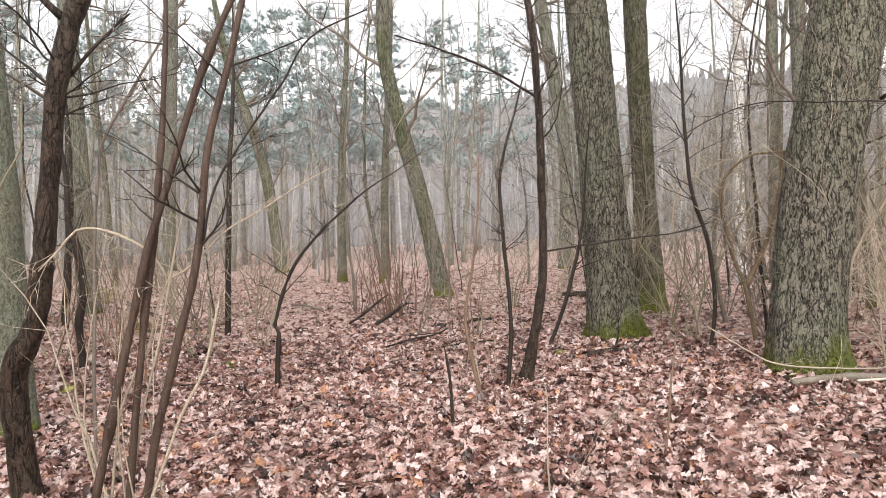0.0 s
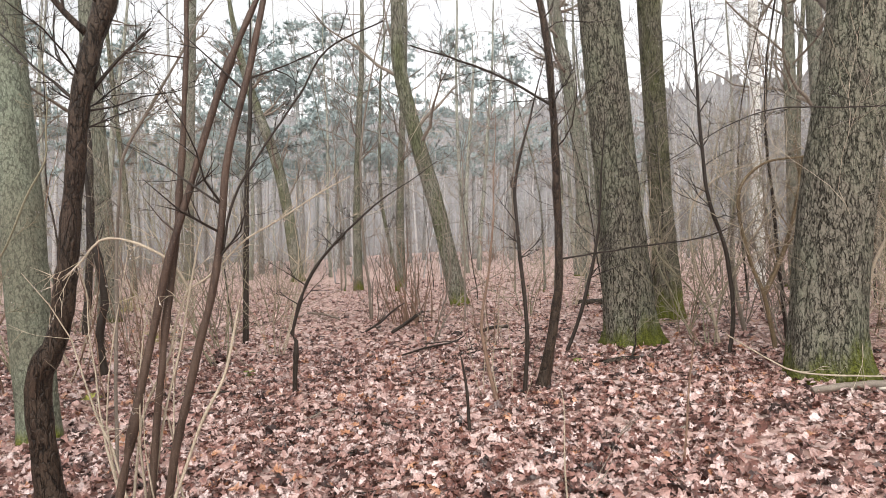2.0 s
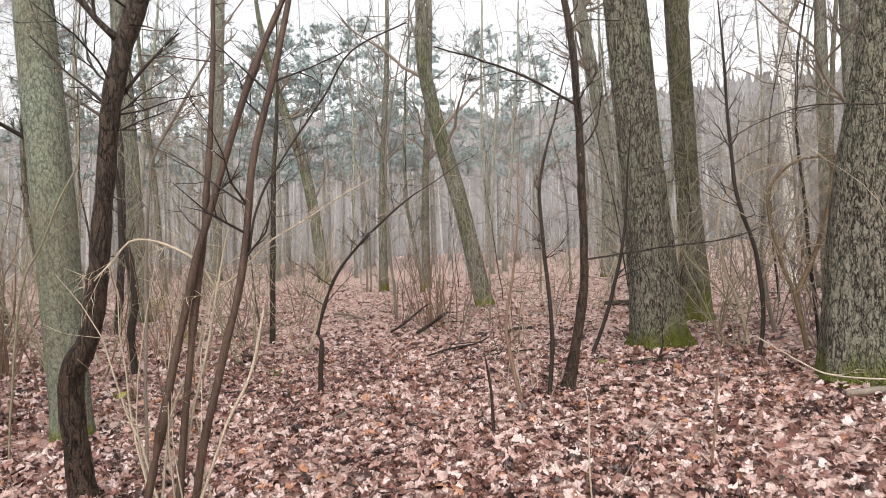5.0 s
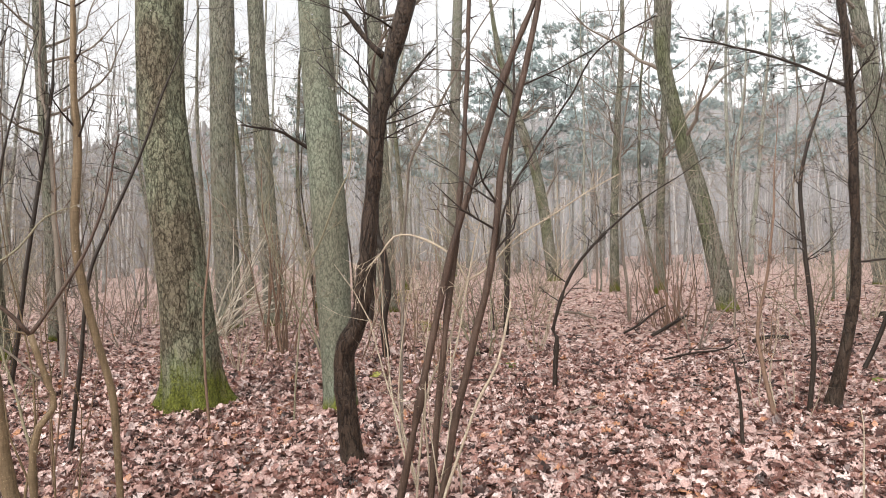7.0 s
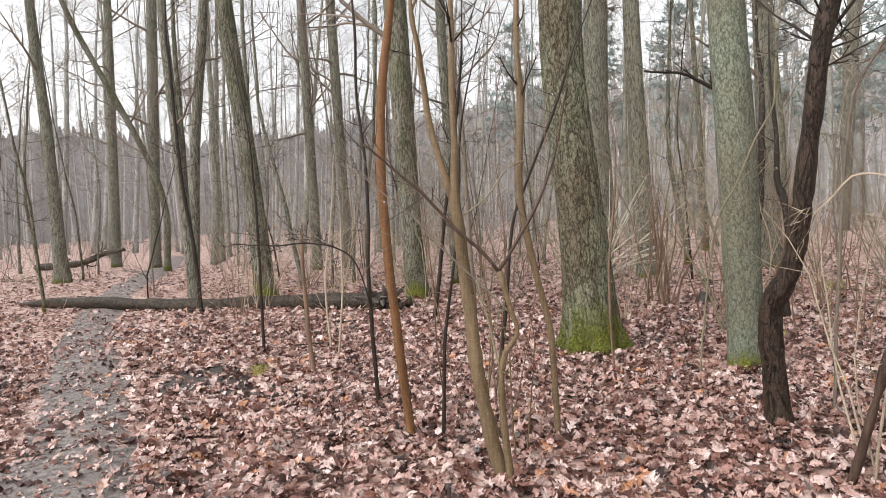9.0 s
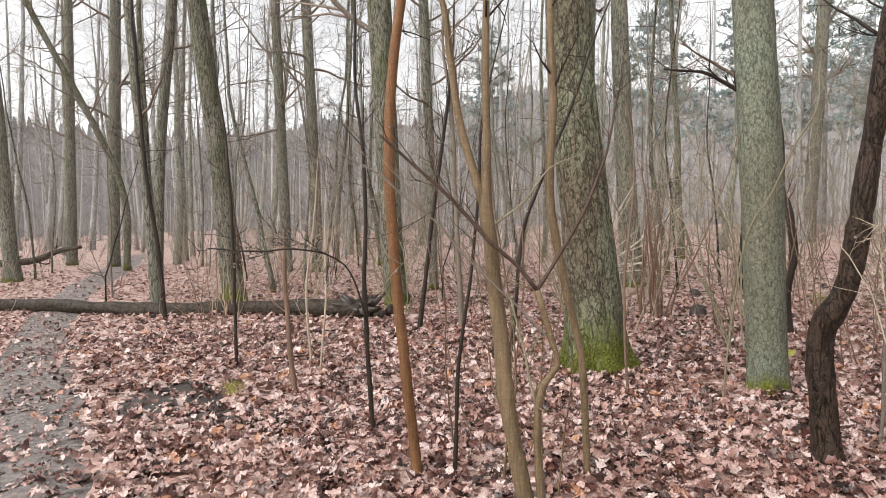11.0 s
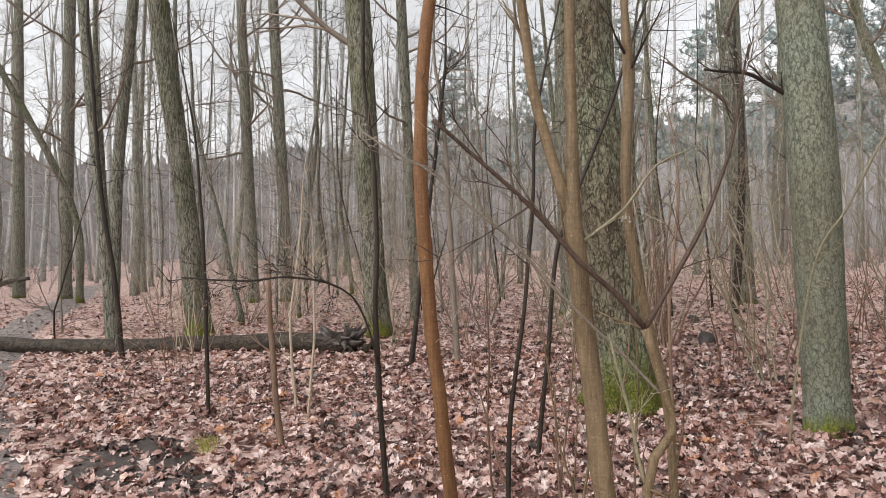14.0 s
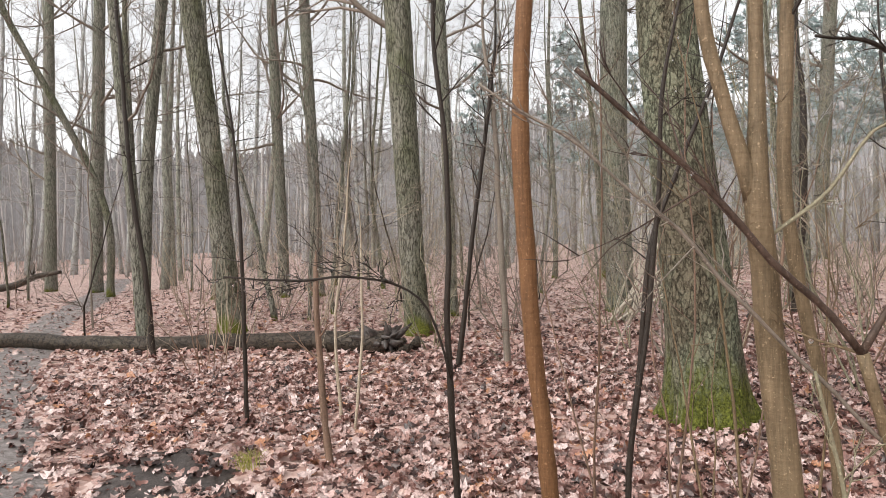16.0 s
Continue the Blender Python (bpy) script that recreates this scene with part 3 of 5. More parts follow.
limb(stalk, [(-1.43, 3.38, 1.29, 0.006), (-1.53, 3.37, 1.45, 0.008), (-1.71, 3.35, 1.55, 0.007), (-1.87, 3.34, 1.56, 0.006), (-1.96, 3.33, 1.47, 0.005), (-2.06, 3.32, 1.36, 0.004)], M["straw"], 77, 7, 0.22)
limb(stalk, [(-1.43, 3.38, 1.29, 0.006), (-1.34, 3.39, 1.34, 0.006), (-1.24, 3.39, 1.42, 0.005), (-1.12, 3.41, 1.54, 0.005), (-0.97, 3.42, 1.62, 0.005), (-0.77, 3.44, 1.74, 0.004), (-0.57, 3.46, 1.85, 0.003)], M["straw"], 78, 9, 0.2)
sapling("dry_stalk", "thin pale brown stalk among the canes", [(-1.71, 3.35, -0.04, 0.007), (-1.59, 3.36, 0.58, 0.007), (-1.48, 3.37, 1.0, 0.006), (-1.42, 3.38, 1.3, 0.006), (-1.37, 3.38, 1.51, 0.005)], M["straw"], 79, twigs=5, length=0.25, extend=0.2)
pale = sapling("bare_shrub", "grey-green shrub stem curving upwards", [(-3.5, 4.48, 0, 0.008), (-3.4, 4.45, 0.7, 0.008), (-3.26, 4.4, 1.31, 0.008), (-3.08, 4.37, 1.59, 0.007), (-2.93, 4.36, 1.91, 0.007), (-2.78, 4.35, 2.14, 0.006), (-2.77, 4.36, 2.36, 0.006)], M["shrub"], 80, twigs=7, length=0.4, extend=0.5, depth=2)
sapling("sapling", "thin dark sapling with fine twigs", [(-2.42, 4.39, 0.07, 0.012), (-2.36, 4.4, 1.27, 0.012), (-2.3, 4.4, 1.99, 0.01), (-2.25, 4.41, 2.2, 0.01), (-2.08, 4.42, 2.48, 0.01), (-1.86, 4.44, 2.83, 0.008), (-1.73, 4.45, 3.06, 0.006)], M["twig"], 82, twigs=14, length=0.35, first=0.4, extend=1.0, depth=2)
sapling("dead_sapling", "dark curved dead sapling with mossy foot", [(-4.41, 7.87, 0.0, 0.054), (-4.45, 7.86, 0.47, 0.05), (-4.37, 7.87, 0.97, 0.05), (-4.43, 7.86, 1.47, 0.05), (-4.51, 7.86, 1.76, 0.039), (-4.51, 7.86, 2.33, 0.028)], M["dark"], 83, twigs=5, length=0.5, extend=1.5, sides=10)

black = sapling("sapling", "black wet sapling with long side branches", [(0.72, 6.4, 0.0, 0.075), (0.83, 6.4, 0.41, 0.05), (0.94, 6.4, 1.07, 0.041), (0.96, 6.4, 2.06, 0.038), (0.95, 6.4, 2.88, 0.036), (0.91, 6.4, 3.48, 0.035), (0.85, 6.4, 3.92, 0.033)], M["maple"], 91, twigs=24, length=0.9, first=0.3, extend=3.0, sides=12, depth=2, knots=0.1, relief=0.1)
limb(black, [(0.95, 6.51, 1.27, 0.01), (1.06, 6.52, 1.27, 0.01), (1.81, 6.59, 1.35, 0.008), (2.37, 6.64, 1.4, 0.008), (2.68, 6.67, 1.48, 0.007)], M["dark"], 92, 10, 0.35)
limb(black, [(0.95, 6.4, 2.75, 0.014), (0.55, 6.35, 3.0, 0.012), (0.1, 6.3, 3.2, 0.01), (-0.4, 6.2, 3.35, 0.007)], M["dark"], 93, 12, 0.4, depth=2)
sapling("sapling", "thin dark crooked sapling", [(0.53, 6.12, -0.0, 0.021), (0.59, 6.12, 0.59, 0.021), (0.56, 6.12, 1.1, 0.019), (0.53, 6.12, 1.68, 0.017), (0.54, 6.12, 2.05, 0.015), (0.69, 6.12, 2.57, 0.01)], M["dark"], 94, twigs=10, length=0.4, extend=0.8, depth=2)
sapling("sapling", "thin brown sapling leaning outwards", [(1.24, 8.32, -0.0, 0.025), (1.41, 8.32, 0.3, 0.025), (1.61, 8.32, 0.94, 0.023), (1.74, 8.32, 1.51, 0.018), (1.81, 8.32, 2.22, 0.013)], M["dark"], 95, twigs=12, length=0.5, extend=0.8, depth=2)
sapling("sapling", "short crooked brown sapling", [(0.28, 5.84, -0.0, 0.021), (0.18, 5.84, 0.48, 0.018), (0.15, 5.84, 0.73, 0.014), (0.23, 5.84, 1.13, 0.011), (0.3, 5.84, 1.63, 0.009)], M["red"], 96, twigs=12, length=0.5, first=0.25, extend=1.0, depth=2)
sapling("sapling", "knotty dark sapling bent to one side", [(-1.71, 6.43, -0.0, 0.025), (-1.67, 6.43, 0.56, 0.022), (-1.71, 6.43, 0.64, 0.02), (-1.52, 6.43, 1.16, 0.018), (-1.26, 6.43, 1.49, 0.013), (-0.94, 6.43, 1.78, 0.011)], M["dark"], 97, twigs=10, length=0.35, extend=0.9, knots=0.25, depth=2)
sapling("sapling", "straight thin dark sapling", [(-3.47, 10.24, -0.0, 0.049), (-3.37, 10.24, 1.72, 0.044), (-3.32, 10.24, 2.6, 0.04), (-3.22, 10.24, 3.65, 0.031)], M["dark"], 98, twigs=14, length=0.6, extend=1.8, depth=2)
shrub = sapling("bare_shrub", "dark shrub stem leaning before the oaks", [(3.02, 7.6, -0.0, 0.023), (3.1, 7.61, 0.45, 0.025), (3.05, 7.6, 1.2, 0.025), (2.89, 7.59, 1.74, 0.023), (2.81, 7.58, 2.38, 0.02), (2.77, 7.58, 3.49, 0.015)], M["dark"], 101, twigs=14, length=0.7, first=0.3, extend=0.9, depth=2)
sapling("bare_shrub", "thin brown shrub with bare twigs", [(3.95, 9.27, 0.0, 0.035), (3.83, 9.26, 0.57, 0.031), (3.79, 9.26, 1.31, 0.027), (3.94, 9.27, 2.23, 0.023)], M["twig"], 102, twigs=14, length=0.8, extend=0.8, depth=2)
shrub = sapling("bare_shrub", "tangled shrub with pale bare twigs", [(3.63, 7.71, -0.0, 0.027), (3.5, 7.7, 0.71, 0.024), (3.35, 7.69, 1.11, 0.022), (3.24, 7.68, 1.87, 0.02), (3.54, 7.71, 2.22, 0.016), (4.01, 7.75, 2.29, 0.011)], M["olive"], 103, twigs=16, length=0.8, first=0.25, extend=0.5, depth=2, twig_mat=M["straw"])
limb(shrub, [(3.5, 7.7, 0.71, 0.03), (3.75, 7.75, 1.15, 0.026), (3.95, 7.78, 1.75, 0.02), (4.05, 7.8, 2.3, 0.012)], M["olive"], 104, 14, 0.6, depth=2)
sapling("bare_shrub", "tangled shrub with pale bare twigs", [(4.3, 7.0, 0, 0.022), (4.2, 6.95, 0.5, 0.018), (4.3, 6.9, 1.1, 0.014), (4.6, 6.8, 1.7, 0.01)], M["straw"], 105, twigs=20, length=0.8, first=0.1, extend=0.6, depth=2)

orange = sapling("sapling", "orange-brown smooth young stem", [(-3.92, 1.89, -0.0, 0.03), (-3.97, 1.83, 0.8, 0.03), (-4.0, 1.79, 1.65, 0.031), (-3.99, 1.81, 2.21, 0.029), (-3.95, 1.86, 2.67, 0.027)], M["orange"], 111, twigs=5, length=0.5, first=0.5, extend=1.8, sides=14, knots=0.05, twig_mat=M["dark"])
stick = sapling("sapling", "thin black sapling with one long side branch", [(-4.79, 2.16, 0.0, 0.018), (-4.81, 2.13, 0.81, 0.016), (-4.8, 2.14, 1.7, 0.013), (-4.83, 2.11, 2.39, 0.011), (-4.83, 2.11, 2.95, 0.011)], M["dark"], 112, twigs=8, length=0.3, first=0.45, extend=1.2)
limb(stick, [(-4.79, 2.12, 0.78, 0.006), (-4.83, 2.06, 1.05, 0.006), (-4.9, 1.97, 1.21, 0.006), (-5.05, 1.76, 1.28, 0.006), (-5.22, 1.54, 1.27, 0.006), (-5.42, 1.28, 1.3, 0.004)], M["dark"], 113, 14, 0.28, depth=2)
olive = sapling("young_tree", "olive-brown young tree forking at a knot", [(-3.04, 1.91, -0.14, 0.042), (-3.11, 1.81, 0.54, 0.037), (-3.14, 1.78, 1.0, 0.035), (-3.16, 1.75, 1.36, 0.032), (-3.17, 1.73, 1.51, 0.03), (-3.16, 1.74, 1.8, 0.019), (-3.16, 1.74, 2.24, 0.017)], M["olive"], 114, twigs=8, length=0.5, first=0.55, extend=1.8, sides=14, knots=0.06, twig_mat=M["dark"], category="tree")
limb(olive, [(-3.17, 1.73, 1.51, 0.023), (-3.21, 1.67, 1.76, 0.018), (-3.24, 1.64, 1.94, 0.018), (-3.26, 1.61, 2.25, 0.016), (-3.29, 1.57, 2.68, 0.012)], M["olive"], 115, 4, 0.4, 10)
limb(olive, [(-3.15, 1.74, 1.42, 0.006), (-3.04, 1.86, 1.54, 0.005), (-2.97, 1.94, 1.68, 0.004), (-2.91, 2.01, 1.72, 0.003)], M["shrub"], 116, 3, 0.2)
sapling("sapling", "straight brown young stem", [(-3.25, 2.54, -0.16, 0.019), (-3.27, 2.52, 0.68, 0.02), (-3.34, 2.41, 1.34, 0.022), (-3.36, 2.39, 1.74, 0.023), (-3.35, 2.41, 2.14, 0.023), (-3.35, 2.4, 2.41, 0.02)], M["olive"], 117, twigs=6, length=0.4, first=0.5, extend=1.8, sides=12, knots=0.06, twig_mat=M["dark"])
fork = sapling("bare_shrub", "crooked shrub forking into two long arms", [(-2.97, 1.89, -0.11, 0.022), (-2.99, 1.86, 0.61, 0.018), (-2.93, 1.93, 0.8, 0.013), (-2.94, 1.91, 0.91, 0.013), (-2.98, 1.86, 1.14, 0.015)], M["olive"], 118, twigs=3, length=0.2, first=0.3, extend=0, sides=10, knots=0.15)
limb(fork, [(-2.98, 1.86, 1.14, 0.01), (-3.05, 1.78, 1.27, 0.009), (-3.11, 1.69, 1.37, 0.009), (-3.21, 1.57, 1.55, 0.008), (-3.27, 1.48, 1.65, 0.007), (-3.39, 1.32, 1.83, 0.006)], M["cane"], 119, 8, 0.3, 8)
limb(fork, [(-2.98, 1.86, 1.14, 0.01), (-2.93, 1.94, 1.28, 0.009), (-2.87, 2.02, 1.44, 0.008), (-2.82, 2.08, 1.61, 0.007), (-2.78, 2.13, 1.82, 0.005), (-2.75, 2.17, 2.08, 0.004)], M["cane"], 120, 8, 0.3, 8)
limb(fork, [(-2.94, 1.91, 0.91, 0.006), (-3.05, 1.78, 1.09, 0.005), (-3.16, 1.63, 1.27, 0.005), (-3.25, 1.51, 1.45, 0.005), (-3.34, 1.39, 1.58, 0.004), (-3.42, 1.29, 1.68, 0.004), (-3.53, 1.14, 1.8, 0.003)], M["twig"], 121, 8, 0.25, 6)
limb(fork, [(-2.99, 1.86, 0.61, 0.007), (-3.01, 1.83, 0.78, 0.006), (-3.03, 1.8, 0.94, 0.005), (-3.05, 1.77, 1.1, 0.004)], M["shrub"], 122, 4, 0.2, 8)
sapling("dry_stalk", "straw-coloured sapling stalk before the log", [(-6.19, 2.27, 0.0, 0.026), (-6.22, 2.23, 0.61, 0.022), (-6.22, 2.22, 1.17, 0.018), (-6.22, 2.22, 1.3, 0.015)], M["red"], 123, twigs=3, length=0.25, first=0.4, extend=0.1)
sapling("dry_stalk", "straw-coloured sapling stalk before the log", [(-7.04, 2.88, -0.0, 0.015), (-7.05, 2.85, 0.78, 0.012), (-7.0, 2.93, 1.44, 0.01), (-6.97, 2.96, 1.88, 0.007)], M["straw"], 124, twigs=10, length=0.3, first=0.2, extend=0.4)
sapling("dry_stalk", "thin pale stalk before the log", [(-6.76, 2.82, -0.0, 0.012), (-6.71, 2.88, 0.7, 0.011), (-6.7, 2.89, 1.33, 0.008)], M["straw"], 125, twigs=8, length=0.3, first=0.2, extend=0.4)
sapling("sapling", "thin dark sapling before the log", [(-7.51, 2.28, -0.0, 0.018), (-7.51, 2.28, 0.8, 0.018), (-7.51, 2.27, 1.74, 0.015), (-7.54, 2.24, 2.45, 0.011)], M["dark"], 126, twigs=8, length=0.4, extend=1.2)
sapling("sapling", "thin dark sapling with few twigs", [(-3.8, 2.05, -0.0, 0.013), (-3.79, 2.07, 0.43, 0.012), (-3.76, 2.11, 0.89, 0.01), (-3.72, 2.17, 1.4, 0.009), (-3.69, 2.2, 1.91, 0.008)], M["dark"], 127, twigs=6, length=0.3, extend=0.9)
sapling("sapling", "dark leaning sapling with few twigs", [(-4.57, 3.2, -0.0, 0.017), (-4.5, 3.28, 0.83, 0.015), (-4.46, 3.33, 1.36, 0.014), (-4.38, 3.43, 1.71, 0.013), (-4.26, 3.57, 2.14, 0.012), (-4.12, 3.72, 2.7, 0.009)], M["dark"], 128, twigs=7, length=0.4, extend=0.9)
sapling("sapling", "slim brown sapling with bare twigs", [(-7.62, 5.44, 0.0, 0.041), (-7.64, 5.41, 0.89, 0.038), (-7.66, 5.39, 1.98, 0.032), (-7.68, 5.36, 3.05, 0.027)], M["twig"], 129, twigs=14, length=0.6, extend=2.0, depth=2)
sapling("sapling", "slim dark sapling with bare twigs", [(-7.94, 4.95, -0.0, 0.038), (-7.88, 5.04, 0.69, 0.029), (-7.82, 5.11, 1.41, 0.026), (-7.67, 5.31, 3.04, 0.023)], M["dark"], 130, twigs=14, length=0.6, extend=2.0, depth=2)
sapling("sapling", "slim dark sapling by the log", [(-11.53, 2.77, -0.0, 0.038), (-11.58, 2.7, 1.18, 0.034), (-11.66, 2.6, 2.2, 0.031), (-11.71, 2.53, 3.88, 0.027), (-11.74, 2.5, 4.71, 0.023)], M["dark"], 131, twigs=14, length=0.6, extend=2.0, depth=2)
sapling("sapling", "bent dark sapling among the trees", [(-7.13, 12.11, -0.0, 0.073), (-7.02, 12.24, 1.76, 0.072), (-6.99, 12.28, 3.09, 0.067)], M["dark"], 132, twigs=12, length=0.7, extend=2.5, depth=2)
sapling("sapling", "slim dark sapling with bare twigs", [(-4.1, 4.15, 0, 0.012), (-4.12, 4.12, 0.8, 0.011), (-4.05, 4.15, 1.6, 0.009)], M["red"], 133, twigs=6, length=0.3, extend=0.8)

limb(old_oak, [(4.2, 6.3, 2.6, 0.02), (4.3, 5.7, 2.75, 0.012)] + [(3.85, 5.24, 2.37, 0.007), (3.53, 5.24, 2.39, 0.0065), (3.0, 5.23, 2.4, 0.006), (2.51, 5.23, 2.41, 0.005), (2.11, 5.23, 2.28, 0.004), (1.65, 5.23, 2.03, 0.003)], M["dark"], 175, 16, 0.4, 6, depth=2)
limb(beech, [(-3.61, 5.13, 2.43, 0.026), (-3.64, 5.09, 2.46, 0.021), (-3.74, 4.96, 2.56, 0.017), (-3.84, 4.83, 2.63, 0.013), (-4.03, 4.57, 2.66, 0.009)], M["dark"], 174, 9, 0.3, 7)


def clump(label, x, y, n, height, spread, r, mat, seed, lean=0.12, twigs=3):
    """Many shoots from one stool."""
    rng = random.Random(seed)
    root = Vector((x, y, ground_z(x, y)))
    base = thing("shoot_clump", root, label, "shrub")
    OFFSET[:] = root
    for _ in range(n):
        a, d = rng.uniform(0, 6.28), rng.uniform(0.02, spread)
        p = Vector((math.cos(a) * d, math.sin(a) * d, -0.05))
        way = Vector((math.cos(a) * lean * rng.uniform(0, 2), math.sin(a) * lean * rng.uniform(0, 2), 1)).normalized()
        h = height * rng.uniform(0.5, 1.15)
        pts, rad = [p], [r * rng.uniform(0.6, 1.2)]
        m = 7
        for k in range(m):
            way = rand_dir(rng, way + Vector((0, 0, 0.05)), 0.1)
            pts.append(pts[-1] + way * h / m)
            rad.append(rad[0] * (1 - 0.8 * (k + 1) / m))
        s = Shape()
        s.tube(pts, rad, 5, cap=False)
        for _ in range(twigs):
            i = rng.randrange(2, m)
            twig(s, rng, pts[i], rand_dir(rng, (pts[i + 1] - pts[i]).normalized(), 0.5), h * rng.uniform(0.1, 0.25), rad[i] * 0.5, 1, 0.05, 3, 2)
        part("shoot", s, mat, base)
    return base


sapling("dry_stalk", "thin dry stalk standing in the leaves", [(1.31, 4.07, 0.0, 0.009), (1.36, 4.07, 0.39, 0.007), (1.41, 4.08, 0.77, 0.005)], M["red"], 171, twigs=3, length=0.15, extend=0.1)
sapling("dry_stalk", "short dry stalk standing in the leaves", [(0.01, 4.96, -0.0, 0.015), (-0.0, 4.96, 0.32, 0.011), (-0.02, 4.96, 0.54, 0.009)], M["dark"], 172, twigs=3, length=0.15, extend=0.1)
sapling("dry_stalk", "thin pale grass stalk in the leaves", [(0.52, 3.54, 0.0, 0.006), (0.52, 3.54, 0.36, 0.005), (0.52, 3.54, 0.55, 0.003)], M["straw"], 173, twigs=0, extend=0.1)
clump("clump of brown bare shoots before the leaning tree", -0.95, 11.9, 26, 1.8, 0.5, 0.016, M["red"], 141, 0.07)
clump("dense clump of rusty brown bare shoots behind the mossy oak", -6.4, 8.1, 15, 2.8, 0.26, 0.02, M["red"], 142, 0.09)
clump("clump of thin straw-coloured shoots behind the log", -11.2, 3.7, 14, 1.7, 0.5, 0.009, M["straw"], 143)
clump("clump of thin rusty shoots by the log", -9.9, 2.9, 10, 1.6, 0.4, 0.009, M["red"], 144)
clump("clump of pale arching shoots beside the mossy oak", -5.9, 6.6, 9, 1.9, 0.25, 0.011, M["straw"], 145, 0.5, 6)


def bleached_bundle(x, y, n, seed):
    """Dead pale stems that lean over together, some of them bowed down to the ground."""
    rng = random.Random(seed)
    root = Vector((x, y, ground_z(x, y)))
    base = thing("dead_shrub", root, "leaning bundle of bleached dead stems among the trees", "shrub")
    OFFSET[:] = root
    for k in range(n):
        p = Vector((rng.gauss(0, 0.12), rng.gauss(0, 0.12), -0.04))
        droop = 0.01 if k % 3 else 0.11
        way = Vector((0.42 + rng.gauss(0, 0.14), 0.25 + rng.gauss(0, 0.14), 0.85)).normalized()
        h, r = rng.uniform(1.6, 2.7), rng.uniform(0.016, 0.027)
        pts, rad = [p], [r]
        for i in range(8):
            way = rand_dir(rng, way + Vector((droop, droop * 0.5, -droop * 1.3)), 0.06)
            pts.append(pts[-1] + way * h / 8)
            rad.append(r * (1 - 0.1 * (i + 1)))
        s = Shape()
        s.tube(pts, rad, 6)
        for _ in range(3):
            i = rng.randrange(3, 8)
            twig(s, rng, pts[i], rand_dir(rng, way, 0.5), h * rng.uniform(0.15, 0.3), rad[i] * 0.5, 1, 0.0, 4, 3)
        part("stem", s, M["bleached"], base)
    return base


bleached_bundle(-8.9, 9.4, 13, 146)
clump("thin brown shoots standing in the leaves", -3.2, 6.7, 8, 2.2, 0.5, 0.008, M["red"], 147)
clump("thin straw-coloured shoots standing in the leaves", -1.75, 3.55, 7, 1.7, 0.3, 0.008, M["straw"], 148, 0.2)
clump("pale bare shoots at the foot of the oak", 4.1, 6.1, 9, 1.7, 0.5, 0.011, M["straw"], 149, 0.45, 5)
clump("olive bare shoots behind the oaks", 5.2, 9.4, 12, 2.6, 0.7, 0.012, M["olive"], 150, 0.25, 6)
clump("brown bare shoots beside the young tree", -5.0, 7.5, 9, 2.3, 0.5, 0.01, M["red"], 151, 0.15)
clump("thin rusty shoots in the leaves", -4.6, 9.2, 12, 2.2, 0.6, 0.01, M["red"], 152, 0.15)
clump("thin rusty shoots in the leaves", 0.3, 9.3, 8, 1.7, 0.5, 0.008, M["red"], 153, 0.2)
clump("pale thin shoots in the leaves", 0.35, 6.1, 6, 1.5, 0.25, 0.007, M["straw"], 154, 0.2)
clump("thin brown shoots in the leaves", -3.9, 2.6, 5, 2.4, 0.4, 0.007, M["red"], 155, 0.1)
clump("thin brown shoots round the olive young tree", -3.35, 2.25, 5, 2.0, 0.25, 0.008, M["olive"], 156, 0.12)


# ---- fallen log, stump, sticks, moss ----
def fallen_log():
    a, b = Vector((-15.9, 0.5, 0.1)), Vector((-9.35, 4.95, 0.17))
    root = a.lerp(b, 0.5)
    root.z = 0
    base = thing("fallen_log", root, "long fallen trunk lying across the path, dark and wet", "log")
    pts, rad = [], []
    for i in range(90):
        t = i / 89
        p = a.lerp(b, t)
        p += Vector((0.5, -0.8, 0)) * (0.12 * math.sin(t * 5) + 0.03 * noise.noise((t * 9, 0, 0)))
        r = (0.095 + 0.05 * t) * min(1.0, 0.45 + 5 * t) + 0.01 * noise.noise((t * 14, 3, 0))
        p.z = ground_z(p.x, p.y) + r * 0.85 + 0.03 * math.sin(t * 7)
        pts.append(p - root)
        rad.append(r)
    s = Shape()
    s.tube(pts, rad, 22, lambda ang, p: 1 + 0.12 * noise.noise((p.x * 2 + math.cos(ang), p.y * 2, math.sin(ang) * 2)))
    part("trunk", s, M["log"], base)
    rng = random.Random(5)
    end = pts[-1]
    way = (pts[-1] - pts[-3]).normalized()
    for _ in range(30):
        s = Shape()
        d = rand_dir(rng, way * 0.6 + Vector((0, 0, 0.45)), 0.8)
        q = end - way * rng.uniform(-0.05, 0.25) + Vector((0, 0, 0.03))
        line = [q, q + d * 0.14, q + d * rng.uniform(0.22, 0.36) + Vector((0, 0, rng.uniform(-0.06, 0.08)))]
        s.tube(line, [rng.uniform(0.05, 0.1), rng.uniform(0.03, 0.06), 0.008], 8, lambda ang, p: 1 + 0.4 * noise.noise((p.x * 9 + math.cos(ang), p.y * 9, p.z * 9)))
        part("root", s, M["black"], base, "splintered dark root")
    for k in range(9):
        s = Shape()
        q = end + Vector((rng.uniform(-0.3, 0.25), rng.uniform(-0.25, 0.3), -end.z + rng.uniform(0.0, 0.12)))
        s.tube([q, q + rand_dir(rng, Vector((0, 0, 1)), 0.8) * 0.16], [0.08, 0.03], 7)
        part("rotten_chunk", s, M["log"], base, "dark crumbled wood")
    return base


fallen_log()


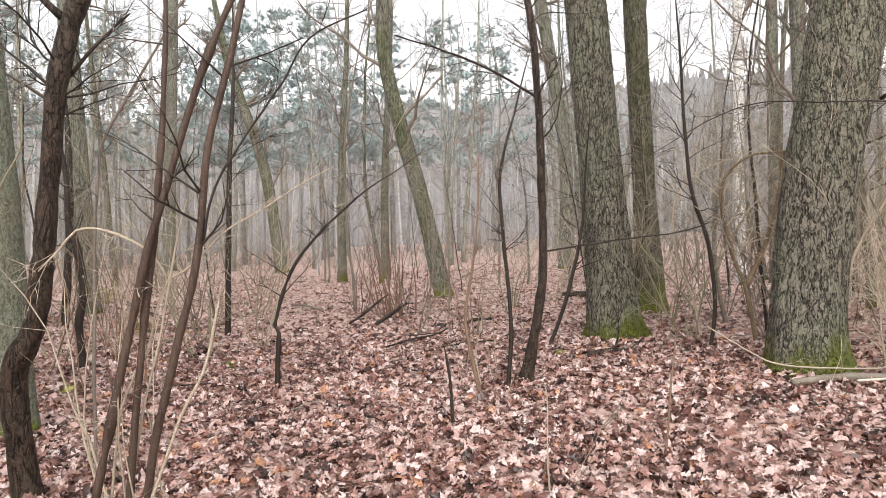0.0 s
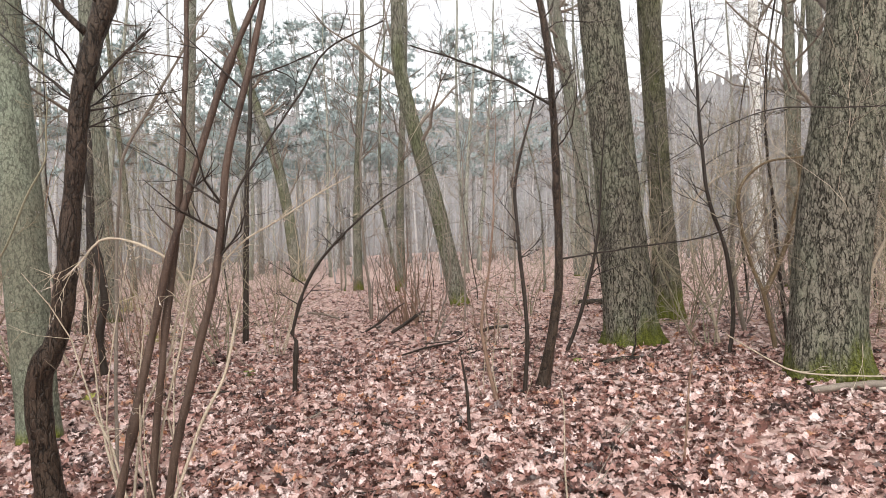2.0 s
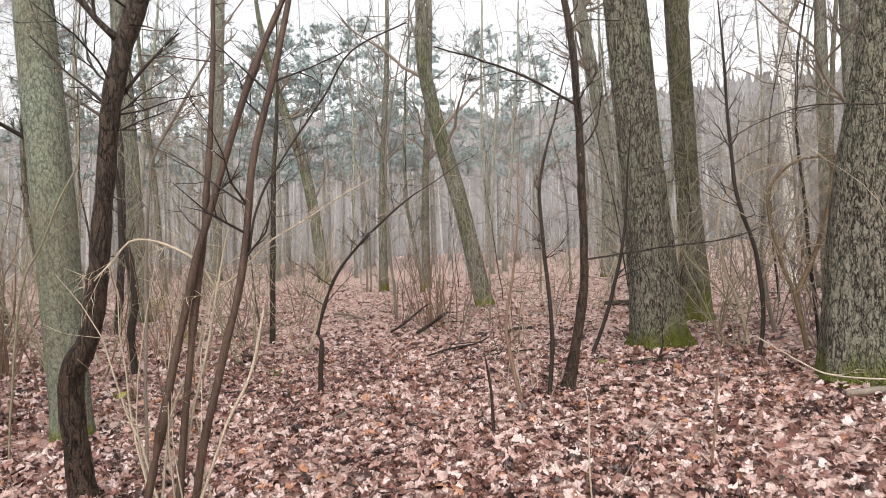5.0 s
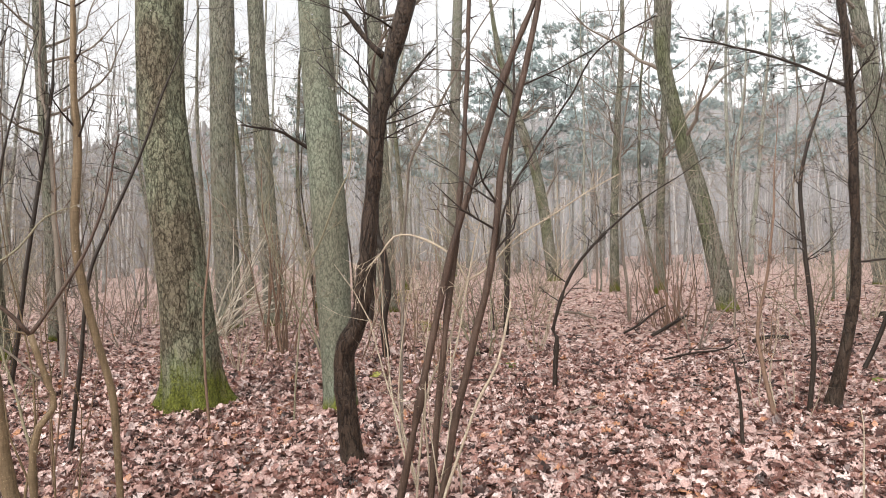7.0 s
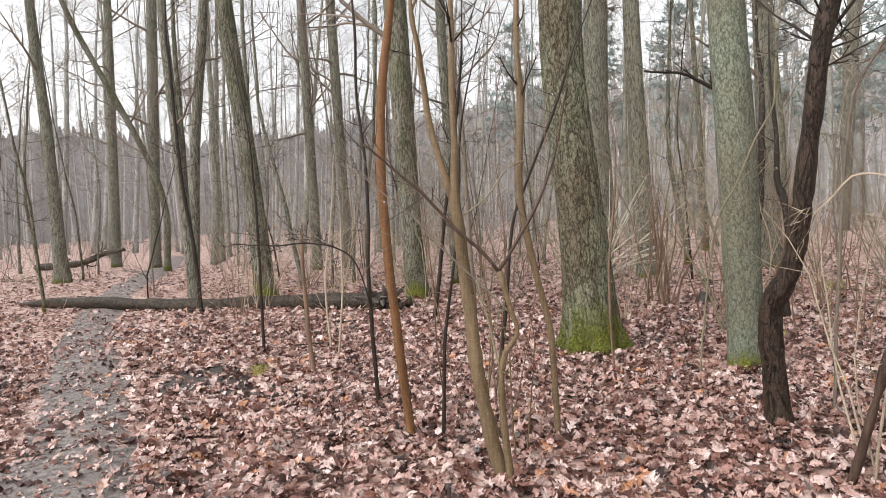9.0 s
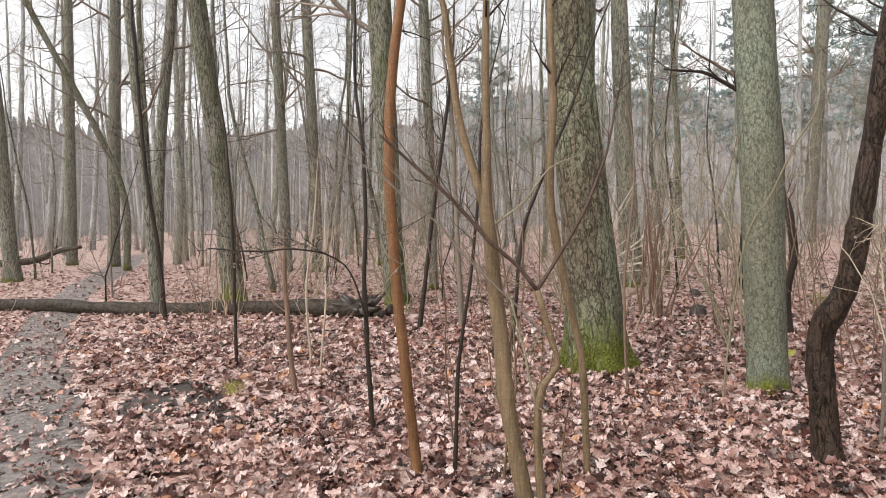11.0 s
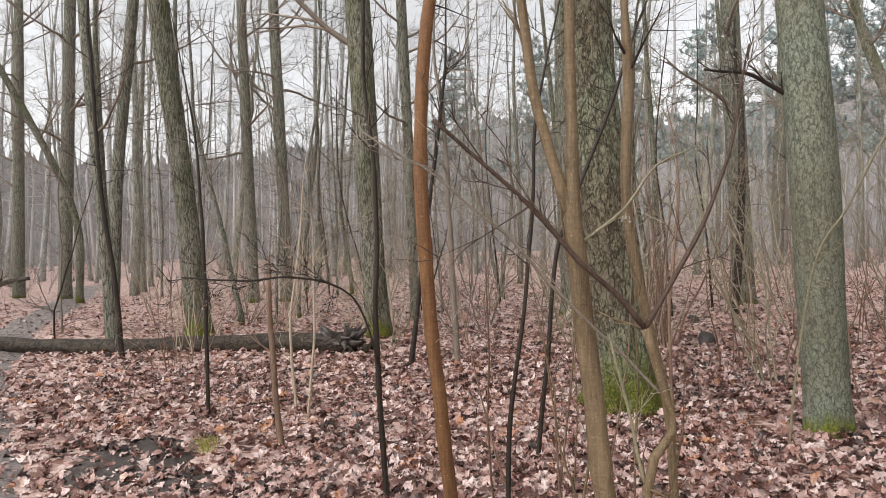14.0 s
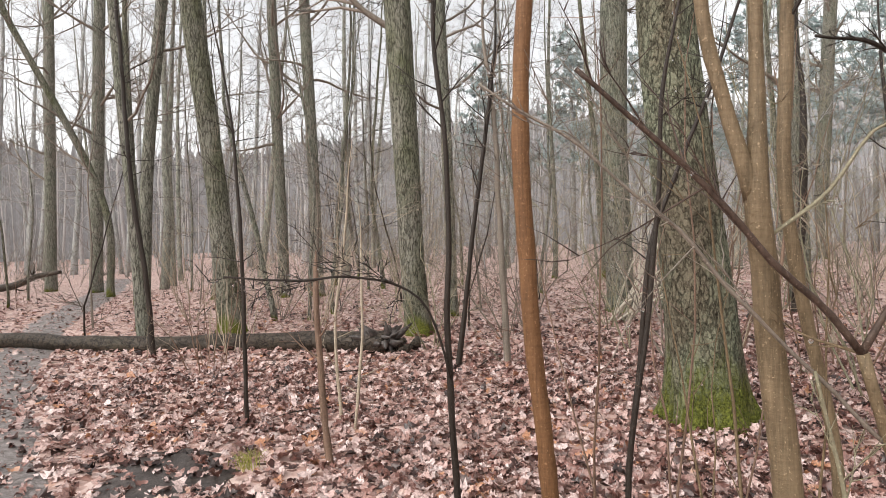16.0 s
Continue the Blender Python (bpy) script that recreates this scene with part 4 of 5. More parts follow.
def stump(x, y, r, h):
    root = Vector((x, y, ground_z(x, y)))
    base = thing("tree_stump", root, "small dark rotten stump in the leaves", "stump")
    s = Shape()
    s.tube([(0, 0, -0.05), (0, 0, 0.02), (0.01, 0, h * 0.6), (0.02, 0.01, h)], [r * 1.3, r * 1.1, r * 0.9, r * 0.6], 14, lambda a, p: 1 + 0.3 * noise.noise((math.cos(a) * 2, math.sin(a) * 2, p.z * 9)))
    part("wood", s, M["black"], base)


stump(-6.0, 8.6, 0.12, 0.16)
stump(-7.2, 10.6, 0.1, 0.12)


def fallen_branch(name, label, pts, mat, seed, twigs=5, length=0.5):
    root = Vector((pts[0][0], pts[0][1], ground_z(pts[0][0], pts[0][1])))
    base = thing(name, root, label, "branch")
    limb(base, pts, mat, seed, twigs, length, 8, "wood")
    return base


fallen_branch("fallen_branch", "dark dead branch lying on the ground beyond the log", [(-31.5, 2.0, 0.12, 0.14), (-29.5, 3.3, 0.25, 0.13), (-28.4, 4.0, 0.6, 0.1), (-27.6, 4.6, 0.75, 0.06)], M["log"], 161)
fallen_branch("fallen_branch", "pale curved branch lying against the oak's foot", [(2.45, 6.2, 0.5, 0.005), (2.74, 6.1, 0.3, 0.007), (3.0, 5.95, 0.17, 0.008), (3.58, 5.9, 0.12, 0.008), (4.1, 5.95, 0.1, 0.007)], M["straw"], 162, 6)
fallen_branch("fallen_branch", "grey dead branch in the leaves beside the oak", [(3.0, 5.75, 0.05, 0.03), (3.5, 5.8, 0.07, 0.035), (4.2, 5.7, 0.06, 0.04), (5.0, 5.8, 0.05, 0.03)], M["twig"], 163, 4)
fallen_branch("fallen_branch", "dark dead branch in the leaves", [(1.55, 7.4, 0.04, 0.03), (1.8, 7.5, 0.05, 0.04), (2.15, 7.55, 0.04, 0.03)], M["log"], 164, 2)
fallen_branch("fallen_branch", "dark thin dead branch in the leaves", [(-0.35, 8.0, 0.03, 0.012), (0.1, 8.3, 0.06, 0.012), (0.6, 8.6, 0.05, 0.01)], M["dark"], 165, 5)
fallen_branch("fallen_branch", "arched dark dead branch in the leaves", [(-1.2, 10.8, 0.02, 0.03), (-0.95, 11.1, 0.15, 0.028), (-0.7, 11.3, 0.3, 0.02)], M["dark"], 166, 3)
fallen_branch("fallen_branch", "mossy dead branch behind the oak", [(2.4, 14.0, 0.06, 0.07), (3.1, 13.9, 0.09, 0.06)], M["log"], 168, 1)

fallen_branch("fallen_branch", "dark dead branch lying among the leaves", [(-0.85, 8.35, 0.04, 0.012), (-0.5, 8.8, 0.07, 0.014), (-0.2, 9.25, 0.05, 0.013), (0.0, 9.6, 0.09, 0.01)], M["dark"], 176, 4, 0.35)
fallen_branch("fallen_branch", "bent dark dead branch propped in the leaves", [(-1.66, 10.95, 0.03, 0.02), (-1.45, 11.3, 0.14, 0.02), (-1.2, 11.5, 0.34, 0.016), (-1.05, 11.7, 0.42, 0.012)], M["dark"], 177, 3, 0.4)
fallen_branch("fallen_branch", "brown dead branch lying in the leaves", [(-3.4, 14.2, 0.06, 0.025), (-2.9, 13.5, 0.09, 0.024), (-2.45, 12.8, 0.06, 0.018)], M["twig"], 178, 4, 0.5)
fallen_branch("fallen_branch", "short dark dead branch beside the saplings", [(0.25, 10.2, 0.05, 0.03), (0.45, 10.4, 0.09, 0.03), (0.72, 10.65, 0.06, 0.022)], M["dark"], 179, 2, 0.3)
fallen_branch("fallen_branch", "bleached dead stick leaning at the oak's foot", [(4.3, 5.85, 0.02, 0.011), (4.12, 5.8, 0.3, 0.01), (4.0, 5.78, 0.62, 0.007)], M["bleached"], 180, 5, 0.3)
fallen_branch("fallen_branch", "bleached dead stick lying at the oak's foot", [(3.55, 5.72, 0.05, 0.012), (3.9, 5.65, 0.09, 0.012), (4.35, 5.7, 0.2, 0.009)], M["bleached"], 181, 5, 0.3)
fallen_branch("fallen_branch", "forked bleached dead stick at the oak's foot", [(4.05, 5.7, 0.02, 0.014), (4.2, 5.7, 0.24, 0.011), (4.45, 5.75, 0.5, 0.007)], M["bleached"], 182, 7, 0.35)
arching = sapling("bare_shrub", "pale olive shrub arching over between the oaks", [(3.25, 8.4, 0.0, 0.02), (3.15, 8.4, 0.5, 0.018), (2.95, 8.4, 1.1, 0.016), (2.95, 8.4, 1.75, 0.014), (3.3, 8.4, 2.15, 0.011), (3.75, 8.4, 2.3, 0.008)], M["straw"], 183, twigs=14, length=0.7, first=0.2, extend=0.4, depth=2)
limb(arching, [(3.15, 8.4, 0.5, 0.015), (3.45, 8.35, 0.95, 0.013), (3.75, 8.3, 1.5, 0.01), (4.1, 8.3, 1.9, 0.007)], M["straw"], 184, 10, 0.5, depth=2)
limb(arching, [(3.2, 8.4, 0.3, 0.013), (2.9, 8.4, 0.75, 0.011), (2.5, 8.35, 1.2, 0.009), (2.35, 8.3, 1.7, 0.006)], M["shrub"], 185, 10, 0.5, depth=2)

rng_s = random.Random(8)
sticks = []
for k in range(5):
    base = thing("dead_stick", (0, 0, 0), "thin dead stick lying in the fallen leaves", "stick", "sticks on the forest floor")
    s = Shape()
    ln = rng_s.uniform(0.4, 0.9)
    twig(s, rng_s, (0, 0, 0.03), (1, 0, 0), ln, rng_s.uniform(0.005, 0.012), 1, 0.0, 5, 2, 0.12)
    part("wood", s, M["twig" if k % 2 else "dark"], base)
    sticks.append(base)
for k in range(46):
    x, y = rng_s.uniform(-9, 5), rng_s.uniform(2.6, 13)
    z = ground_z(x, y) + 0.015
    m = pose(x, y, z, 0, 0, rng_s.uniform(0, 360))
    if k < 5:
        sticks[k].matrix_basis = m
    else:
        copy_thing(sticks[k % 5], m)


def cushion(name, label, x, y, r, mat, seed, flat=0.4):
    """A low uneven cushion of moss."""
    rng = random.Random(seed)
    s = Shape()
    n = 18
    for j in range(5):
        t = j / 4
        for k in range(n):
            a = 6.283 * k / n
            q = r * math.cos(t * 1.5) * (1 + 0.3 * noise.noise((math.cos(a) * 2 + seed, math.sin(a) * 2, t)))
            px, py = math.cos(a) * q, math.sin(a) * q
            s.v.append((px, py, -0.02 + r * flat * math.sin(t * 1.5) * (1 + 0.4 * noise.noise((px * 20, py * 20, seed)))))
    for j in range(4):
        for k in range(n):
            a, b = j * n, (j + 1) * n
            s.f.append((a + k, a + (k + 1) % n, b + (k + 1) % n, b + k))
    s.f.append(tuple(4 * n + k for k in range(n)))
    ob = new(name, s.mesh(name, mat))
    ob.location = (x, y, ground_z(x, y) + 0.03)
    return tagged(ob, label, "moss")


cushion("moss_cushion", "small bright green moss cushion in the leaves", -2.57, 7.65, 0.1, M["moss"], 1)
cushion("moss_cushion", "yellow-green moss cushion beside the grey tree", -3.94, 6.76, 0.11, M["grass"], 2)
cushion("moss_cushion", "moss lump in the leaves behind the saplings", 1.3, 7.7, 0.08, M["moss"], 3)
cushion("earth_patch", "bare black wet earth among the leaves", -7.0, 1.5, 0.34, M["black"], 6, 0.045)
cushion("earth_patch", "small patch of black wet earth", 0.65, 3.75, 0.12, M["black"], 7, 0.1)
cushion("earth_patch", "small patch of black wet earth", -0.9, 4.6, 0.12, M["black"], 8, 0.1)
cushion("earth_patch", "small patch of black wet earth", -2.9, 4.5, 0.13, M["black"], 9, 0.1)
cushion("earth_patch", "bare black wet earth among the leaves", -6.6, 1.35, 0.42, M["black"], 4, 0.04)
cushion("earth_patch", "bare black wet earth among the leaves", -5.9, 1.5, 0.28, M["black"], 5, 0.05)


def tuft(x, y, n, h, seed):
    rng = random.Random(seed)
    root = Vector((x, y, ground_z(x, y)))
    s = Shape()
    for _ in range(n):
        a = rng.uniform(0, 6.28)
        p = Vector((rng.gauss(0, h * 0.4), rng.gauss(0, h * 0.4), -0.01))
        s.tube([p, p + Vector((math.cos(a) * h * 0.2, math.sin(a) * h * 0.2, h * 0.6)), p + Vector((math.cos(a) * h * 0.7, math.sin(a) * h * 0.7, h * 0.85))], [0.003, 0.0025, 0.0008], 3, cap=False)
    ob = new("grass_tuft", s.mesh("grass_tuft", M["grass"]))
    ob.location = root
    tagged(ob, "tuft of yellow-green grass in the leaves", "grass", kind="stuff")


tuft(-6.54, 1.86, 40, 0.12, 1)
tuft(-8.9, 16.8, 90, 0.5, 2)
tuft(-5.2, 11.0, 60, 0.25, 3)


# ---- birch ----
def birch(x, y):
    m, nt, bsdf = material("birch_bark")
    v = mapped(nt, (1.5, 1.5, 9))
    marks = noise_tex(nt, v, 2.2, 3.0)
    nt.links.new(ramp(nt, marks, (0.33, (0.06, 0.055, 0.05)), (0.39, (0.74, 0.73, 0.7))), bsdf.inputs["Base Color"])
    bsdf.inputs["Roughness"].default_value = 0.6
    tree("birch_tree", "slender birch with white bark and dark marks", [(x, y, 0, 0.13), (x + 0.03, y, 3.4, 0.12), (x + 0.08, y, 6.9, 0.11)], m, 16, 33, sides=14, limbs=10, first=3, relief=0.02, reach=2.0)


birch(7.22, 16.07)

# ---- the wood around: trees, poles and brush standing back ----
def near_walk(x, y):
    return min(math.hypot(x - px, y - py) for px, py in ((0, 0), (-1.2, -0.3), (-2.4, 0)))


def on_path(x, y, extra=0.0):
    for (ax, ay, _, aw), (bx, by, _, bw) in zip(PATH_LINE, PATH_LINE[1:]):
        t = max(0, min(1, ((x - ax) * (bx - ax) + (y - ay) * (by - ay)) / ((bx - ax) ** 2 + (by - ay) ** 2)))
        if math.hypot(x - ax - t * (bx - ax), y - ay - t * (by - ay)) < aw + (bw - aw) * t + extra:
            return True
    return False


def scatter(rng, n, near, far, power=1.0):
    """Places round the walk, most of them ahead of it."""
    out = []
    while len(out) < n:
        a = radians(rng.uniform(-55, 112) if rng.random() < 0.85 else rng.uniform(0, 360))
        d = near + (far - near) * rng.random() ** power
        x, y = -1.2 - d * math.sin(a), d * math.cos(a)
        if near_walk(x, y) > near * 0.9 and not on_path(x, y, 0.4):
            out.append((x, y))
    return out


def stock_tree(seed, height, r, mat, twig_mat, limbs, first, reach, sides, label, kids=5, seg=0.35):
    rng = random.Random(seed)
    base = thing("forest_tree", (0, 0, 0), label, "tree", "trees of the wood")
    p, d = Vector((0, 0, -0.3)), (UP + Vector((rng.gauss(0, 0.05), rng.gauss(0, 0.05), 0))).normalized()
    pts, rad = [p], [r * 1.25]
    n = 16
    for i in range(n):
        d = rand_dir(rng, d * 3 + UP * 0.4, 0.09 if r > 0.08 else 0.22)
        pts.append(pts[-1] + d * height / n)
        rad.append(r * (1 - 0.86 * (i + 1) / n))
    s = Shape()
    s.tube(pts, rad, sides)
    part("trunk", s, mat, base)
    for _ in range(limbs):
        z = rng.uniform(first, 0.97) * n
        i = min(n - 1, int(z))
        q = pts[i].lerp(pts[i + 1], z - i)
        a = rng.uniform(0, 6.283)
        s = Shape()
        twig(s, rng, q, (math.cos(a), math.sin(a), rng.uniform(0.0, 1.1)), reach * rng.uniform(0.5, 1.2), max(0.008, rad[i] * 0.27), 2, 0.05, 4 if seg < 0.5 else 3, kids, 0.27, seg)
        part("branch", s, twig_mat, base)
    return base


def plant(stock, places, rng, scale=(0.8, 1.15)):
    for k, (x, y) in enumerate(places):
        f = rng.uniform(*scale)
        m = pose(x, y, ground_z(x, y), 0, 0, rng.uniform(-25, 25))
        if k < len(stock):
            stock[k].matrix_basis = m
        else:
            copy_thing(stock[k % len(stock)], m)


DROP_RATE[0] = 0.0
rng_w = random.Random(21)
big = [stock_tree(200 + i, 15 + i % 4, 0.08 + 0.02 * (i % 5), M["wood"] if i % 2 else M["mossy"], M["twig"], 20, 0.2, 2.8, 9, "bare tree with grey-brown bark standing back in the wood", 5, 0.5) for i in range(7)]
plant(big, scatter(rng_w, 24, 18, 27), rng_w)
# these trees wear the mid colours, with haze painted in
mid = [stock_tree(220 + i, 15 + i % 4, 0.09 + 0.022 * (i % 5), M["mid"], M["mid_twig"], 20, 0.2, 3.0, 8, "bare tree well back in the wood, bark paled for haze", 5, 0.6) for i in range(7)]
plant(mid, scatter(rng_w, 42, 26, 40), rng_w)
def sector(rng, n, near, far, lo, hi):
    """Places in one stretch of bearings round the walk."""
    out = []
    while len(out) < n:
        a, d = radians(rng.uniform(lo, hi)), rng.uniform(near, far)
        x, y = -1.2 - d * math.sin(a), d * math.cos(a)
        if not on_path(x, y, 0.5):
            out.append((x, y))
    return out


slim = [stock_tree(280 + i, 9 + i % 4, 0.035 + 0.012 * (i % 4), M["wood" if i % 3 else "mossy"], M["dark" if i % 2 else "twig"], 18, 0.16, 2.0, 7, "slim crooked bare tree with dark twigs in the wood", 5, 0.5) for i in range(6)]
plant(slim, sector(rng_w, 20, 13, 30, 55, 95) + sector(rng_w, 9, 15, 28, -2, 50) + sector(rng_w, 7, 12, 24, -45, -8), rng_w)
poles = [stock_tree(250 + i, 5 + i % 4, 0.016 + 0.006 * (i % 4), M["twig" if i % 2 else "dark"], M["twig"], 14, 0.12, 1.3, 5, "thin bare sapling in the undergrowth", 5, 0.5) for i in range(9)]
plant(poles, scatter(rng_w, 64, 10, 24), rng_w)


def thicket(name, label, stock, places, rng, category):
    """Trees too far off to tell apart, joined: one mesh for each material."""
    heap = {}
    for k, (x, y) in enumerate(places):
        base = stock[k % len(stock)]
        turn = np.array(pose(x, y, ground_z(x, y), 0, 0, rng.uniform(-40, 40)))
        for child in base.children:
            me = child.data
            v = np.empty(len(me.vertices) * 3)
            me.vertices.foreach_get("co", v)
            v = v.reshape(-1, 3) @ turn[:3, :3].T + turn[:3, 3]
            vs, fs = heap.setdefault(me.materials[0].name, ([], []))
            off = sum(len(q) for q in vs)
            vs.append(v)
            fs.extend([tuple(i + off for i in p.vertices) for p in me.polygons])
    for mat, (vs, fs) in heap.items():
        me = bpy.data.meshes.new(name)
        me.from_pydata(np.concatenate(vs), [], fs)
        me.materials.append(bpy.data.materials[mat])
        me.polygons.foreach_set("use_smooth", [True] * len(me.polygons))
        tagged(new(name, me), label, category, kind="stuff")
    for base in stock:
        for child in base.children:
            bpy.data.objects.remove(child)
        bpy.data.objects.remove(base)


# distance haze comes from the paled bark and twig colours
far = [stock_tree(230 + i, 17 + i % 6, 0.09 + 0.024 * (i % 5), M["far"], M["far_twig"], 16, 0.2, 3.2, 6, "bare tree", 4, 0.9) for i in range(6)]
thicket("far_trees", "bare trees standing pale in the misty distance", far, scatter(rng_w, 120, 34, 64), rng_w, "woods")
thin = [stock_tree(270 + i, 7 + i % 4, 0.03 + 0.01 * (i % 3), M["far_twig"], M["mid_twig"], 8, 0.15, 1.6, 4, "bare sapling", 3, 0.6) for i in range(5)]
thicket("far_saplings", "thin bare saplings in the distant undergrowth, paled for haze", thin, scatter(rng_w, 90, 25, 58), rng_w, "undergrowth")


def tangle(seed, mat, n, height, reach):
    """A multi-stemmed shrub whose thin stems arch over and fork."""
    rng = random.Random(seed)
    base = thing("bare_shrub", (0, 0, 0), "tangled bare shrub with thin arching stems", "shrub", "bare shrubs in the undergrowth")
    for _ in range(n):
        a = rng.uniform(0, 6.28)
        s = Shape()
        twig(s, rng, (math.cos(a) * 0.08, math.sin(a) * 0.08, -0.04), (math.cos(a) * reach, math.sin(a) * reach, 1.3), height * rng.uniform(0.6, 1.2), rng.uniform(0.006, 0.013), 2, 0.03, 5, 6, 0.17)
        part("stem", s, mat, base)
    return base


tangles = [tangle(400 + i, M[k], 6, 2.4 + 0.3 * i, 0.5) for i, k in enumerate(("shrub", "twig", "straw", "straw", "twig", "shrub"))]
spots = [(3.0, 8.2), (3.9, 7.9), (4.6, 6.6), (2.6, 10.2), (5.0, 8.9), (-4.3, 6.4), (-3.1, 8.2), (4.6, 8.4), (5.4, 7.4), (5.8, 10.5), (4.9, 12.6), (7.0, 12.0), (1.2, 12.5), (-1.7, 12.5), (2.2, 13.5), (-2.6, 9.0), (-5.6, 10.6), (-7.0, 7.0), (-8.6, 8.7), (-9.0, 6.9),
         (-11.5, 7.2), (-12.5, 5.8), (-10.9, 9.4), (-7.5, 12.5), (-3.8, 13.0), (-14.0, 5.8), (-15.3, 4.6), (-16.5, 7.0), (-0.5, 9.9), (3.2, 9.6), (6.3, 9.0), (-13.2, 8.5), (-6.2, 12.8),
         (4.9, 7.0), (5.6, 8.3), (6.2, 7.8), (6.8, 9.8), (5.2, 11.2), (7.4, 10.9), (6.0, 12.4), (4.3, 10.3), (8.2, 13.0), (3.9, 13.6),
         (-6.4, 6.9), (-7.6, 9.6), (-5.2, 8.6), (-9.6, 8.0), (-8.2, 11.0), (-10.2, 12.2), (-4.6, 11.6), (-12.0, 7.0), (-11.8, 10.6), (-14.6, 7.4), (-3.7, 9.8), (-9.2, 5.6), (-6.9, 14.2)]
for k, (x, y) in enumerate(spots):
    m = pose(x, y, ground_z(x, y), 0, 0, rng_w.uniform(0, 360))
    if k < len(tangles):
        tangles[k].matrix_basis = m
    else:
        copy_thing(tangles[k % len(tangles)], m)


def brush(name, label, n, near, far, height, r, mat, seed, twigs):
    """Countless thin shoots of the undergrowth, in loose clumps."""
    rng = random.Random(seed)
    s = Shape()
    count = 0
    for x, y in scatter(rng, n // 6, near, far, 0.8):
        for _ in range(6):
            px, py = x + rng.gauss(0, 0.7), y + rng.gauss(0, 0.7)
            if near_walk(px, py) < near * 0.85 or on_path(px, py, 0.3):
                continue
            p = Vector((px, py, ground_z(px, py) - 0.05))
            d = rand_dir(rng, UP, 0.26)
            h = height * rng.uniform(0.35, 1.2)
            pts, rad = [p], [r * rng.uniform(0.6, 1.3)]
            for k in range(4):
                d = rand_dir(rng, d, 0.24)
                pts.append(pts[-1] + d * h / 4)
                rad.append(rad[0] * (1 - 0.2 * (k + 1)))
            s.tube(pts, rad, 3, cap=False)
            for _ in range(twigs):
                i = rng.randrange(1, 4)
                twig(s, rng, pts[i], rand_dir(rng, d, 0.6), h * rng.uniform(0.12, 0.3), rad[i] * 0.6, 1 if rng.random() < 0.3 else 0, 0.05, 3, 3, seg=0.4)
    return tagged(new(name, s.mesh(name, mat)), label, "undergrowth", kind="stuff")


brush("undergrowth", "thin red-brown bare shoots of the undergrowth", 420, 10, 24, 1.5, 0.005, M["red"], 301, 5)
brush("undergrowth", "thin straw-coloured bare shoots of the undergrowth", 300, 9.5, 22, 1.3, 0.004, M["straw"], 302, 5)
brush("undergrowth", "thin grey-brown bare shoots of the undergrowth", 1900, 21, 46, 3.4, 0.009, M["twig"], 303, 5)
# haze painted into this thicket's pale colour
brush("undergrowth", "bare thicket in the distance, paled for haze", 1000, 32, 70, 5.0, 0.014, M["far_twig"], 304, 5)


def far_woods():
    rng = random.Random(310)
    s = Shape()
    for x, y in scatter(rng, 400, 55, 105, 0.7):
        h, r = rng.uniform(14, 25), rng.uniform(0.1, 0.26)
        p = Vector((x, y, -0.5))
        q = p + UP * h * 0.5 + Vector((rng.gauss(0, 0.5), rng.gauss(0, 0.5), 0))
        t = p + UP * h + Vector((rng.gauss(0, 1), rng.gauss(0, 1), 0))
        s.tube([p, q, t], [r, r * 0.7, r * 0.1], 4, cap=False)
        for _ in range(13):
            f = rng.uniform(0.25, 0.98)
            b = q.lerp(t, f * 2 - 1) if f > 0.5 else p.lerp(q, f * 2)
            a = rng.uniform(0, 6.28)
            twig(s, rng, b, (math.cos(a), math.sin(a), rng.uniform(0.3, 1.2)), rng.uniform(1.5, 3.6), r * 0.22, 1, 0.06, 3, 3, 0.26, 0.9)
    # the trees' paleness is haze in the twig material's colour
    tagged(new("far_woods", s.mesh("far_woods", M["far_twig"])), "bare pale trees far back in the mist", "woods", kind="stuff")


far_woods()


